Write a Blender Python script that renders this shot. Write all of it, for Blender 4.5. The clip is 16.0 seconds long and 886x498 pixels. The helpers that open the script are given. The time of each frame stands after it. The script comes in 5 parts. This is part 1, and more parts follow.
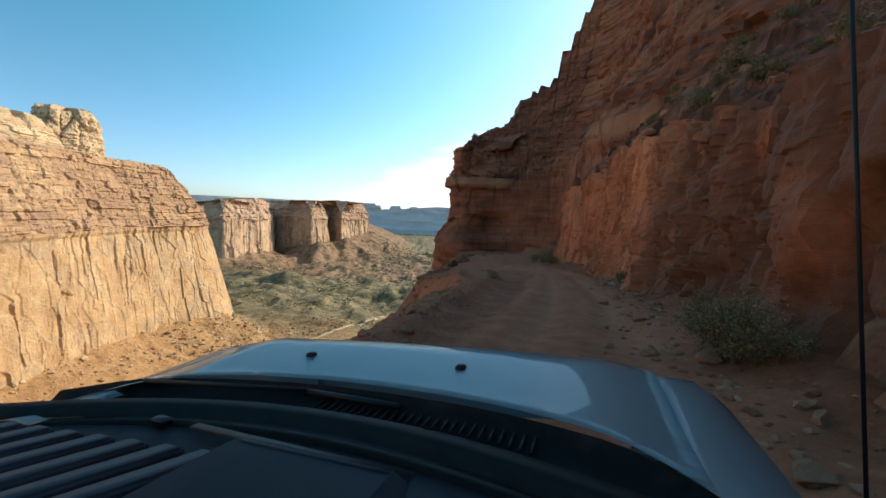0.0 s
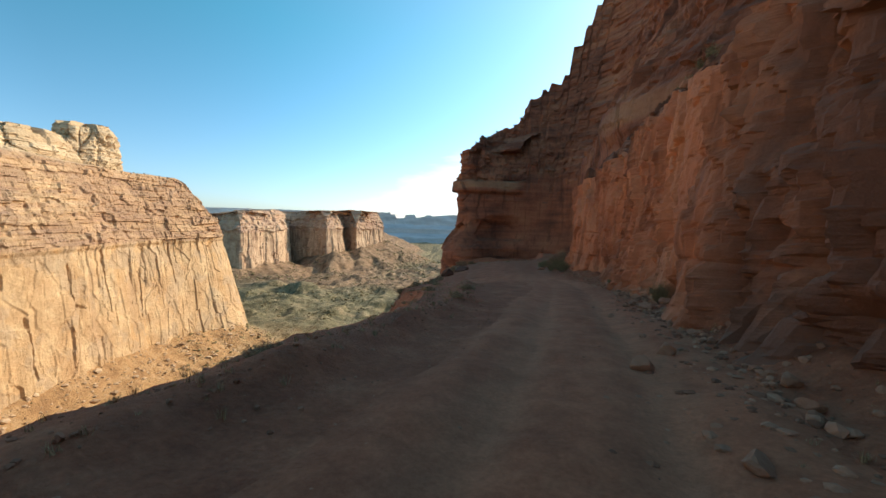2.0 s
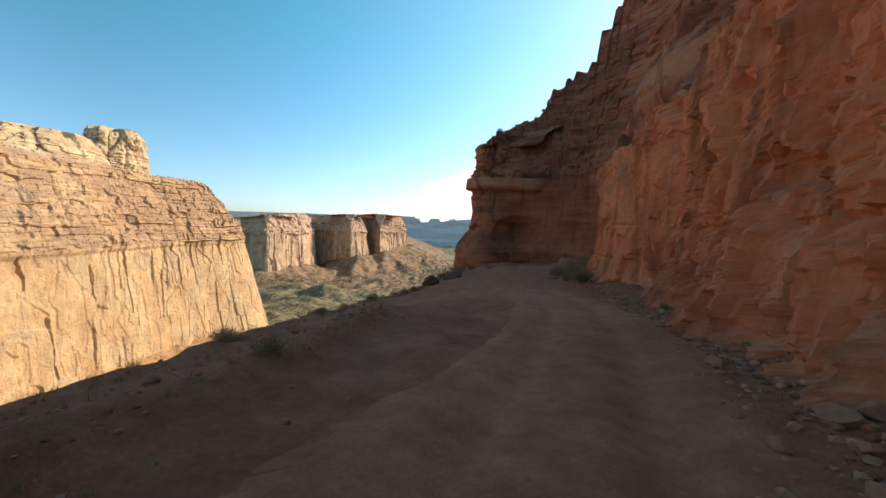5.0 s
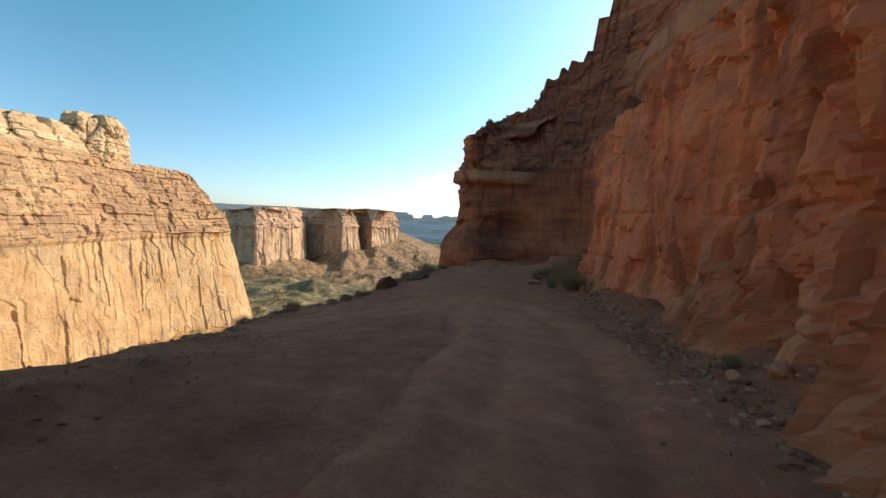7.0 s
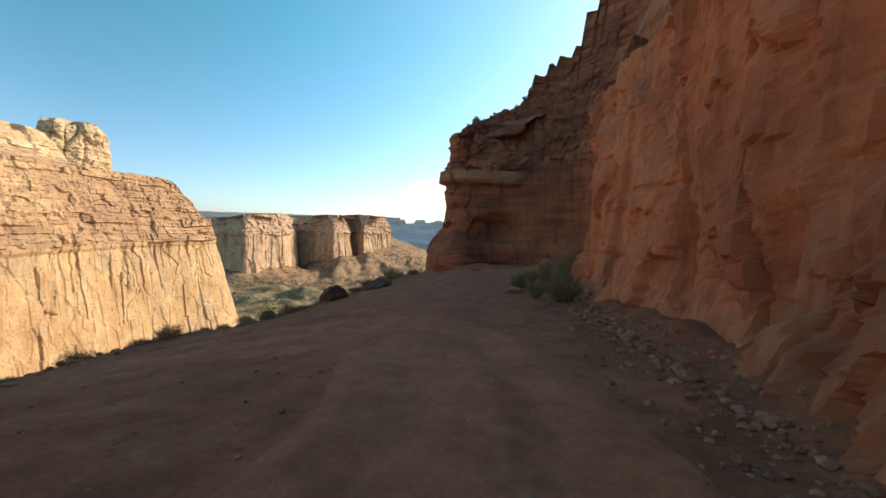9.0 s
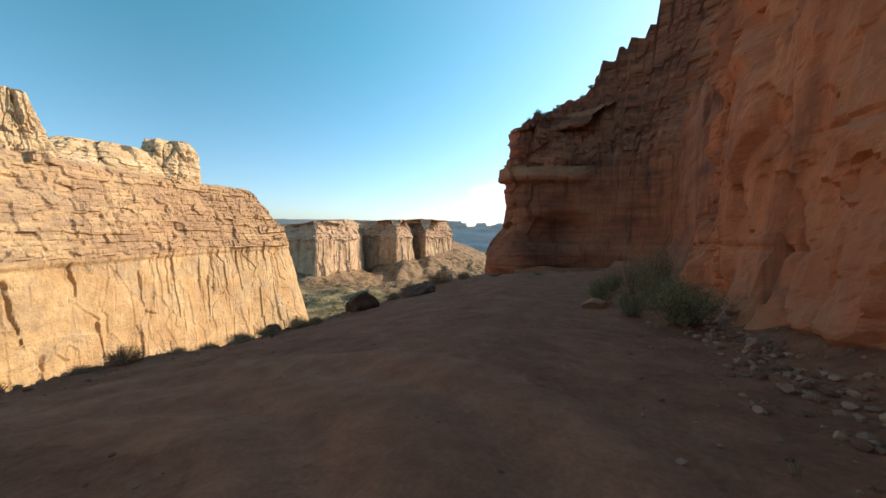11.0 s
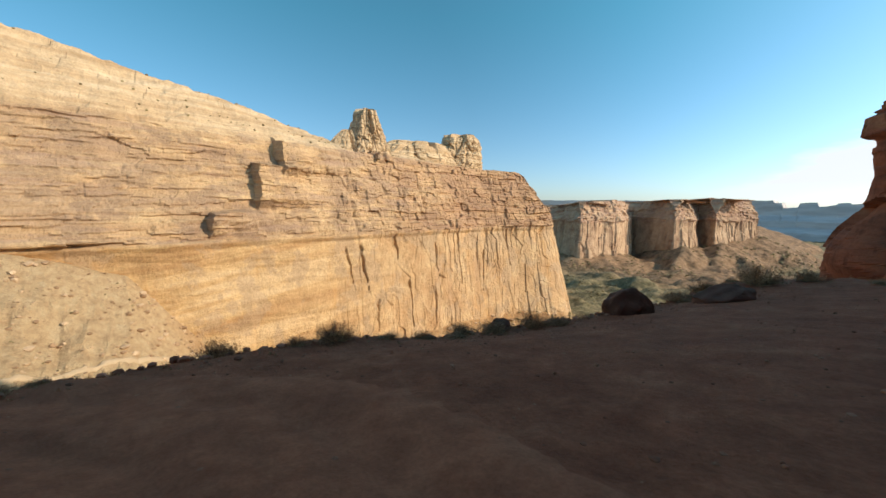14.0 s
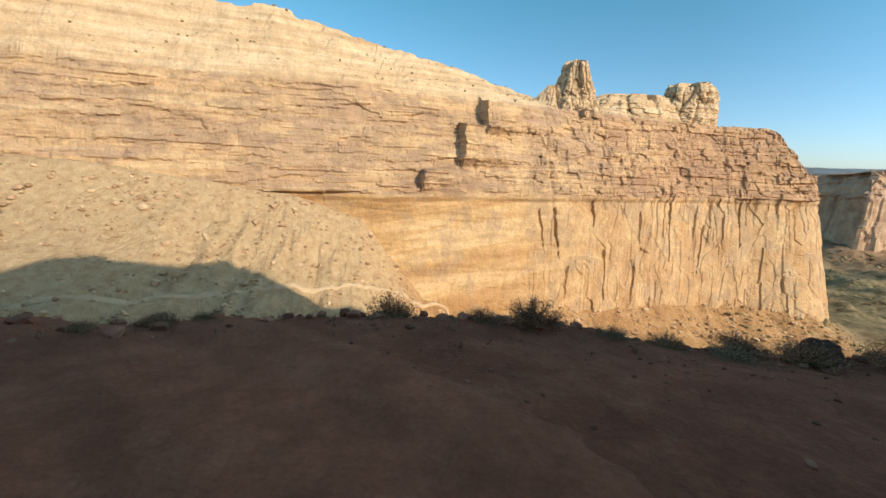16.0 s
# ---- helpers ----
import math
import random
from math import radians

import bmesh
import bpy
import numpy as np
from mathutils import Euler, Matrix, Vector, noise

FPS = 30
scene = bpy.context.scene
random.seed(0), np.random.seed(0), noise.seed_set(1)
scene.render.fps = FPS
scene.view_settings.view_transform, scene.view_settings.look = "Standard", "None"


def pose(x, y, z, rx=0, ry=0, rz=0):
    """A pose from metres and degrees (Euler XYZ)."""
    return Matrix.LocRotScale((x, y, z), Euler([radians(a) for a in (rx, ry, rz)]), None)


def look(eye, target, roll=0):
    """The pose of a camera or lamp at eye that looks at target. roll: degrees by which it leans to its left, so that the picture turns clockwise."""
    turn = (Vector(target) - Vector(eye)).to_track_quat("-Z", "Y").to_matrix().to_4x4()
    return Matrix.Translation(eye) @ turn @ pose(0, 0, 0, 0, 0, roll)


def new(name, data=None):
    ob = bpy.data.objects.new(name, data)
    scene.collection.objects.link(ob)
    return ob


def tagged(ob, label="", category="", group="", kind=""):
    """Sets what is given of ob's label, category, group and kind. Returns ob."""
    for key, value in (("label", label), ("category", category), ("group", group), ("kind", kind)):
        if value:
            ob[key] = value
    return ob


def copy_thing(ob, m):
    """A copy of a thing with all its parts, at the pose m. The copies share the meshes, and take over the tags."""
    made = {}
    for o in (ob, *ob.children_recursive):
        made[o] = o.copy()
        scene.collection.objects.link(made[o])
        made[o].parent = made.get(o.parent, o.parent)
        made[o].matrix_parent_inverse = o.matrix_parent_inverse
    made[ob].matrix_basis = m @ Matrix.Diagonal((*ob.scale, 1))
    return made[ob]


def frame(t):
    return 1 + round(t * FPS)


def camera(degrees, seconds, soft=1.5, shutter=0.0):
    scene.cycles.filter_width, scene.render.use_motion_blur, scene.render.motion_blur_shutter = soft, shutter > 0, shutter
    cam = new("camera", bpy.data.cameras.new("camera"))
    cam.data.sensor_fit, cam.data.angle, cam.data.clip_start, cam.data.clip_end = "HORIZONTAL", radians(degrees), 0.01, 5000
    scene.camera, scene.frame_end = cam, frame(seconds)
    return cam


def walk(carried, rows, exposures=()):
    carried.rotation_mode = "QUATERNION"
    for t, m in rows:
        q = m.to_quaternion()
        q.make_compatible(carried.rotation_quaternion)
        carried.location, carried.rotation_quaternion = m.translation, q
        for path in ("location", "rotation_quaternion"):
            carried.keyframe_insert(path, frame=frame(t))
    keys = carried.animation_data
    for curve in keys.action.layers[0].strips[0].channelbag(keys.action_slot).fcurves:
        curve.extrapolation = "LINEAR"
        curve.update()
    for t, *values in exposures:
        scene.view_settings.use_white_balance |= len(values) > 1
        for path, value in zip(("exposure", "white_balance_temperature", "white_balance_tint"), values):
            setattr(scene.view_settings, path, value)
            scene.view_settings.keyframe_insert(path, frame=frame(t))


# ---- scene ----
cam = camera(97.01, 16.0)
PATH = [
    (0, pose(-0.000, 0.000, 0.000, 85.05, -2.32, 0.40)),
    (0.5, pose(0.681, 1.691, -0.161, 86.05, -1.51, 0.40)),
    (1, pose(1.315, 3.429, -0.312, 86.01, -2.62, 0.91)),
    (1.5, pose(1.958, 5.149, -0.449, 86.17, -1.83, 1.83)),
    (2, pose(2.595, 6.973, -0.628, 86.15, -1.32, 2.60)),
    (2.5, pose(3.194, 8.819, -0.811, 85.86, -1.87, 3.00)),
    (3, pose(3.833, 10.702, -0.958, 86.41, -1.16, 3.73)),
    (3.5, pose(4.403, 12.520, -1.091, 86.63, -1.16, 4.40)),
    (4, pose(4.960, 14.358, -1.270, 86.94, -0.70, 5.76)),
    (6.5, pose(7.083, 23.005, -1.822, 86.16, -2.36, 5.69)),
    (7, pose(7.564, 24.684, -1.944, 86.17, -2.44, 5.18)),
    (7.5, pose(8.079, 26.222, -2.071, 86.15, -2.32, 4.63)),
    (8, pose(8.547, 27.655, -2.205, 86.87, -1.60, 3.82)),
    (10.5, pose(9.095, 33.942, -2.860, 86.94, -0.53, 8.51)),
    (11, pose(9.097, 35.042, -2.965, 87.24, -0.58, 13.03)),
    (11.5, pose(8.983, 36.058, -3.082, 86.91, -0.81, 17.84)),
    (12, pose(8.802, 37.037, -3.158, 86.97, -0.56, 22.83)),
    (12.5, pose(8.475, 37.854, -3.263, 86.81, -0.61, 29.39)),
    (13, pose(8.039, 38.581, -3.345, 86.32, 0.02, 36.74)),
    (13.5, pose(7.552, 38.973, -3.351, 85.07, -1.22, 43.71)),
    (14, pose(7.084, 39.351, -3.402, 84.04, -0.77, 50.33)),
    (14.5, pose(6.418, 39.698, -3.505, 82.15, -2.20, 57.02)),
    (15, pose(5.591, 40.056, -3.697, 80.67, -2.35, 64.74)),
    (15.5, pose(4.842, 40.294, -3.876, 79.15, -2.06, 71.43)),
    (16, pose(4.229, 40.315, -3.998, 77.77, -2.45, 78.21)),
]
EXPOSURES = [(0, 0.62, 6500, 10), (4, 0.72, 6600, 11), (6.5, 0.72, 6950, 13), (8, 0.76, 7000, 13), (11, 0.70, 6900, 12), (13.5, 0.43, 6650, 11), (16, 0.57, 6600, 11)]
walk(cam, PATH, EXPOSURES)

# ---- world and sun ----
SUN_AZ = (0.80, 0.60)            # way towards the sun in plan
SUN_EL = radians(26.3)
world = bpy.data.worlds.new("sky")
scene.world = world
world.use_nodes = True
wt = world.node_tree
wt.nodes.clear()
w_out = wt.nodes.new("ShaderNodeOutputWorld")
w_bg = wt.nodes.new("ShaderNodeBackground")
w_sky = wt.nodes.new("ShaderNodeTexSky")
w_sky.sky_type = "NISHITA"
w_sky.sun_disc = False
w_sky.sun_elevation = SUN_EL
w_sky.sun_rotation = math.atan2(SUN_AZ[0], SUN_AZ[1])
w_sky.altitude = 1500
w_sky.air_density = 1.0
w_sky.dust_density = 2.6
w_sky.ozone_density = 1.0
w_bg.inputs["Strength"].default_value = 0.13
w_tint = wt.nodes.new("ShaderNodeMix")
w_tint.data_type, w_tint.blend_type = "RGBA", "MULTIPLY"
w_tint.inputs[0].default_value = 1.0
wt.links.new(w_sky.outputs[0], w_tint.inputs[6])
# a bank of thin cloud, low over the canyon's mouth
w_pos = wt.nodes.new("ShaderNodeTexCoord")
w_map = wt.nodes.new("ShaderNodeMapping")
w_map.inputs["Scale"].default_value = (2.2, 2.2, 9.0)
wt.links.new(w_pos.outputs["Generated"], w_map.inputs["Vector"])
w_noise = wt.nodes.new("ShaderNodeTexNoise")
w_noise.inputs["Scale"].default_value = 1.6
w_noise.inputs["Detail"].default_value = 9.0
w_noise.inputs["Roughness"].default_value = 0.55
wt.links.new(w_map.outputs[0], w_noise.inputs["Vector"])


def w_math(how, a, b, clamp=True):
    m = wt.nodes.new("ShaderNodeMath")
    m.operation, m.use_clamp = how, clamp
    for value, n in ((a, 0), (b, 1)):
        if hasattr(value, "links"):
            wt.links.new(value, m.inputs[n])
        else:
            m.inputs[n].default_value = value
    return m.outputs[0]


w_sep = wt.nodes.new("ShaderNodeSeparateXYZ")
wt.links.new(w_pos.outputs["Generated"], w_sep.inputs[0])
w_hue = wt.nodes.new("ShaderNodeMix")
w_hue.data_type = "RGBA"
wt.links.new(w_math("MULTIPLY", w_math("SUBTRACT", w_sep.outputs["Z"], 0.0, False), 2.4), w_hue.inputs[0])
w_hue.inputs[6].default_value = (0.92, 1.03, 1.23, 1)
w_side = wt.nodes.new("ShaderNodeMix")
w_side.data_type = "RGBA"
wt.links.new(w_math("MULTIPLY", w_math("ADD", w_sep.outputs["X"], 0.40, False), 1.5), w_side.inputs[0])
w_side.inputs[6].default_value = (0.51, 1.25, 1.18, 1)
w_side.inputs[7].default_value = (0.86, 1.14, 1.06, 1)
wt.links.new(w_side.outputs[2], w_hue.inputs[7])
# paler towards the sun's side, deeper away from it
w_deep = wt.nodes.new("ShaderNodeMix")
w_deep.data_type, w_deep.blend_type = "RGBA", "MULTIPLY"
w_deep.inputs[0].default_value = 1.0
wt.links.new(w_hue.outputs[2], w_deep.inputs[6])
wt.links.new(w_math("MINIMUM", w_math("MAXIMUM", w_math("ADD", w_math("MULTIPLY", w_sep.outputs["X"], 0.62, False), 1.20, False), 0.76, False), 1.40, False), w_deep.inputs[7])
wt.links.new(w_deep.outputs[2], w_tint.inputs[7])
# wedge: its upper edge climbs to the right, its lower edge lies just over the horizon
w_edge = w_math("ADD", w_math("MULTIPLY", w_math("ADD", w_sep.outputs["X"], 0.31, False), 0.46, False), 0.035, False)
w_rough = w_math("MULTIPLY", w_math("SUBTRACT", w_noise.outputs["Fac"], 0.5, False), 0.24, False)
w_above = w_math("ADD", w_math("SUBTRACT", w_edge, w_sep.outputs["Z"], False), w_rough, False)
w_below = w_math("MULTIPLY", w_math("SUBTRACT", w_sep.outputs["Z"], 0.012, False), 22.0)
w_left = w_math("MULTIPLY", w_math("ADD", w_sep.outputs["X"], 0.33, False), 9.0)
w_cloud = w_math("MULTIPLY", w_math("MULTIPLY", w_math("MULTIPLY", w_above, 30.0), w_below), w_left)
w_ahead = w_math("MULTIPLY", w_math("SUBTRACT", w_sep.outputs["Y"], 0.2, False), 3.0)
w_cloud = w_math("MULTIPLY", w_math("MULTIPLY", w_cloud, w_ahead), 0.9)
w_mix = wt.nodes.new("ShaderNodeMix")
w_mix.data_type = "RGBA"
wt.links.new(w_cloud, w_mix.inputs[0])
wt.links.new(w_tint.outputs[2], w_mix.inputs[6])
w_mix.inputs[7].default_value = (5.2, 5.4, 5.6, 1)
wt.links.new(w_mix.outputs[2], w_bg.inputs["Color"])
wt.links.new(w_bg.outputs[0], w_out.inputs["Surface"])
sun = new("sun", bpy.data.lights.new("sun", "SUN"))
sun.data.energy = 3.5
sun.data.angle = radians(0.5)
sun.data.color = (1.0, 0.86, 0.69)
sun_way = Vector((SUN_AZ[0] * math.cos(SUN_EL), SUN_AZ[1] * math.cos(SUN_EL), math.sin(SUN_EL)))
sun.matrix_world = look(sun_way * 300, (0, 0, 0))


# ---- materials ----
class Nodes:
    """Short hand for building one material's node tree."""

    def __init__(self, name):
        self.mat = bpy.data.materials.new(name)
        self.mat.use_nodes = True
        self.tree = self.mat.node_tree
        self.tree.nodes.clear()
        self.out = self.add("ShaderNodeOutputMaterial")
        self.bsdf = self.add("ShaderNodeBsdfPrincipled")
        self.link(self.bsdf.outputs[0], self.out.inputs["Surface"])
        self.coord = self.add("ShaderNodeTexCoord").outputs["Object"]

    def add(self, kind, **values):
        node = self.tree.nodes.new(kind)
        for key, value in values.items():
            node.inputs[key].default_value = value
        return node

    def link(self, a, b):
        self.tree.links.new(a, b)

    def scaled(self, x, y, z):
        m = self.add("ShaderNodeMapping")
        m.inputs["Scale"].default_value = (x, y, z)
        self.link(self.coord, m.inputs["Vector"])
        return m.outputs[0]

    def noise(self, scale, detail=6.0, rough=0.6, vector=None, distortion=0.0):
        n = self.add("ShaderNodeTexNoise", Scale=scale, Detail=detail, Roughness=rough, Distortion=distortion)
        self.link(vector or self.coord, n.inputs["Vector"])
        return n.outputs["Fac"]

    def ramp(self, fac, stops):
        r = self.add("ShaderNodeValToRGB")
        els = r.color_ramp.elements
        while len(els) < len(stops):
            els.new(0.5)
        for e, (at, colour) in zip(els, stops):
            e.position = at
            e.color = (*colour, 1) if len(colour) == 3 else colour
        self.link(fac, r.inputs["Fac"])
        return r.outputs["Color"]

    def mix(self, fac, a, b, how="MIX"):
        m = self.add("ShaderNodeMix")
        m.data_type = "RGBA"
        m.blend_type = how
        for value, key in ((fac, 0), (a, 6), (b, 7)):
            if hasattr(value, "links"):
                self.link(value, m.inputs[key])
            elif key == 0:
                m.inputs[0].default_value = value
            else:
                m.inputs[key].default_value = (*value, 1)
        return m.outputs[2]

    def axis(self, which="Z"):
        s = self.add("ShaderNodeSeparateXYZ")
        self.link(self.coord, s.inputs[0])
        return s.outputs[which]

    def math(self, how, a, b=0.0, clamp=False):
        m = self.add("ShaderNodeMath")
        m.operation = how
        m.use_clamp = clamp
        for value, n in ((a, 0), (b, 1)):
            if hasattr(value, "links"):
                self.link(value, m.inputs[n])
            else:
                m.inputs[n].default_value = value
        return m.outputs[0]

    def span(self, value, low, high):
        """0 at low, 1 at high, smooth between."""
        m = self.add("ShaderNodeMapRange")
        m.interpolation_type = "SMOOTHSTEP"
        self.link(value, m.inputs["Value"])
        m.inputs["From Min"].default_value, m.inputs["From Max"].default_value = low, high
        return m.outputs["Result"]

    def bump(self, height, strength, distance):
        b = self.add("ShaderNodeBump", Strength=strength, Distance=distance)
        self.link(height, b.inputs["Height"])
        self.link(b.outputs[0], self.bsdf.inputs["Normal"])

    def done(self, colour, rough=0.9, metal=0.0):
        if hasattr(colour, "links"):
            self.link(colour, self.bsdf.inputs["Base Color"])
        else:
            self.bsdf.inputs["Base Color"].default_value = (*colour, 1)
        if hasattr(rough, "links"):
            self.link(rough, self.bsdf.inputs["Roughness"])
        else:
            self.bsdf.inputs["Roughness"].default_value = rough
        self.bsdf.inputs["Metallic"].default_value = metal
        self.bsdf.inputs["Specular IOR Level"].default_value = 0.25
        return self.mat


def rock_far_wall():
    """Sunlit sandstone: buff caprock, blocky varnished band, tan wall with hanging stains."""
    n = Nodes("far_wall_sandstone")
    z = n.math("ADD", n.axis("Z"), n.math("MULTIPLY", n.noise(0.03, 3), 6.0))
    beds = n.noise(1.0, 5, 0.65, n.scaled(0.015, 0.015, 0.35))
    y = n.axis("Y")
    slant = n.add("ShaderNodeCombineXYZ")
    n.link(n.math("MULTIPLY", y, 0.006), slant.inputs["X"])
    n.link(n.math("SUBTRACT", n.math("MULTIPLY", n.axis("Z"), 0.085), n.math("MULTIPLY", y, 0.011)), slant.inputs["Z"])
    dip = n.noise(1.0, 4, 0.62, slant.outputs[0], 0.25)
    gold = n.ramp(dip, [(0.40, (0.47, 0.275, 0.12)), (0.5, (0.59, 0.385, 0.18)), (0.60, (0.67, 0.47, 0.255))])
    pale = n.ramp(n.noise(0.06, 5, 0.6), [(0.30, (0.47, 0.28, 0.135)), (0.5, (0.56, 0.36, 0.185)), (0.7, (0.63, 0.445, 0.25))])
    lower = n.mix(n.span(n.math("ADD", y, n.math("MULTIPLY", n.noise(0.02, 3), 80.0)), 120.0, 270.0), gold, pale)
    hang = n.noise(1.0, 6, 0.6, n.scaled(0.06, 0.06, 0.008), 0.4)
    lower = n.mix(n.math("MULTIPLY", n.span(hang, 0.55, 0.75), 0.45), lower, (0.33, 0.20, 0.13))
    orange = n.noise(1.0, 4, 0.6, n.scaled(0.07, 0.07, 0.018))
    lower = n.mix(n.math("MULTIPLY", n.span(orange, 0.55, 0.7), 0.3), lower, (0.60, 0.32, 0.10))
    grey = n.noise(0.05, 4, 0.6)
    lower = n.mix(n.math("MULTIPLY", n.span(grey, 0.52, 0.58), 0.5), lower, (0.43, 0.305, 0.19))
    upper = n.ramp(beds, [(0.30, (0.45, 0.28, 0.145)), (0.5, (0.56, 0.37, 0.195)), (0.7, (0.65, 0.47, 0.265))])
    varnish = n.noise(1.0, 6, 0.66, n.scaled(0.05, 0.05, 0.12))
    upper = n.mix(n.math("MULTIPLY", n.span(varnish, 0.48, 0.57), 0.6), upper, (0.32, 0.215, 0.14))
    coat = n.noise(1.0, 5, 0.6, n.scaled(0.022, 0.022, 0.05), 0.4)
    upper = n.mix(n.math("MULTIPLY", n.span(coat, 0.48, 0.60), 0.42), upper, (0.34, 0.225, 0.15))
    stripe = n.noise(1.0, 6, 0.6, n.scaled(0.018, 0.018, 0.22), 0.5)
    upper = n.mix(n.math("MULTIPLY", n.span(stripe, 0.54, 0.64), 0.4), upper, (0.38, 0.25, 0.18))
    upper = n.mix(n.math("MULTIPLY", n.span(n.math("ADD", y, n.math("MULTIPLY", n.noise(0.03, 4), 90.0)), 190.0, 330.0), 0.45), upper, (0.40, 0.215, 0.115))
    cap = n.ramp(beds, [(0.3, (0.47, 0.31, 0.165)), (0.5, (0.585, 0.415, 0.24)), (0.65, (0.66, 0.50, 0.315))])
    colour = n.mix(n.span(z, -19.5, -17.0), lower, upper)
    colour = n.mix(n.span(z, 35.0, 41.0), colour, cap)
    fine = n.math("ADD", n.math("MULTIPLY", n.noise(0.16, 5, 0.6), 0.55), n.math("MULTIPLY", n.noise(1.1, 5, 0.65), 0.45))
    colour = n.mix(0.5, colour, n.ramp(fine, [(0.36, (0.42, 0.40, 0.38)), (0.60, (1, 1, 1))]), "MULTIPLY")
    n.bump(n.noise(0.45, 8, 0.65), 0.85, 1.3)
    return n.done(colour, 0.92)


def rock_red(name, dark, mid, light, grain=0.5, bed=1.2, deep=0.25, band=None, hang_scale=0.6, varnish=None, hang_mix=0.55):
    """Red sandstone in shade, with hanging stains; band: a paler bed between two heights."""
    n = Nodes(name)
    beds = n.noise(1.0, 5, 0.6, n.scaled(0.05, 0.05, bed))
    patch = n.noise(grain * 0.35, 5, 0.6)
    colour = n.ramp(n.math("ADD", n.math("MULTIPLY", beds, 0.5), n.math("MULTIPLY", patch, 0.5)), [(0.36, dark), (0.5, mid), (0.66, light)])
    hang = n.noise(1.0, 5, 0.6, n.scaled(hang_scale, hang_scale, hang_scale * 0.08))
    colour = n.mix(n.math("MULTIPLY", n.span(hang, 0.52, 0.70), hang_mix), colour, tuple(c * 0.5 for c in dark))
    if band:
        z = n.math("ADD", n.axis("Z"), n.math("MULTIPLY", n.noise(0.08, 2), 2.0))
        inside = n.math("MULTIPLY", n.span(z, band[0], band[0] + 0.8), n.math("SUBTRACT", 1.0, n.span(z, band[1], band[1] + 0.8)))
        colour = n.mix(n.math("MULTIPLY", n.math("MULTIPLY", inside, n.math("MULTIPLY", n.span(n.axis("X"), 25.0, 18.0), 0.85)), n.span(n.noise(0.06, 3, 0.6), 0.35, 0.65)), colour, band[2])
    if varnish:
        scar = n.noise(1.0, 5, 0.6, n.scaled(0.35, 0.35, 0.16), 0.6)
        colour = n.mix(n.math("MULTIPLY", n.span(scar, 0.52, 0.64), 0.55), colour, (0.56, 0.25, 0.135))
        dark_streak = n.noise(1.0, 6, 0.65, n.scaled(0.42, 0.42, 0.05), 0.5)
        colour = n.mix(n.math("MULTIPLY", n.span(dark_streak, 0.53, 0.65), 0.6), colour, (0.18, 0.072, 0.044))
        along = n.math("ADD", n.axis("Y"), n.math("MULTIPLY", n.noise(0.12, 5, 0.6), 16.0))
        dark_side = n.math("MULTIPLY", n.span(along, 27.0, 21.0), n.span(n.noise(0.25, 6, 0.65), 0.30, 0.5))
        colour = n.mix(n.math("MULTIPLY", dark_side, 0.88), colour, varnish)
    fine = n.noise(grain * 6, 8, 0.7)
    colour = n.mix(0.4, colour, n.ramp(fine, [(0.3, (0.45, 0.45, 0.45)), (0.7, (1, 1, 1))]), "MULTIPLY")
    n.bump(n.noise(grain * 4, 9, 0.68), 0.8, deep)
    return n.done(colour, 0.9)


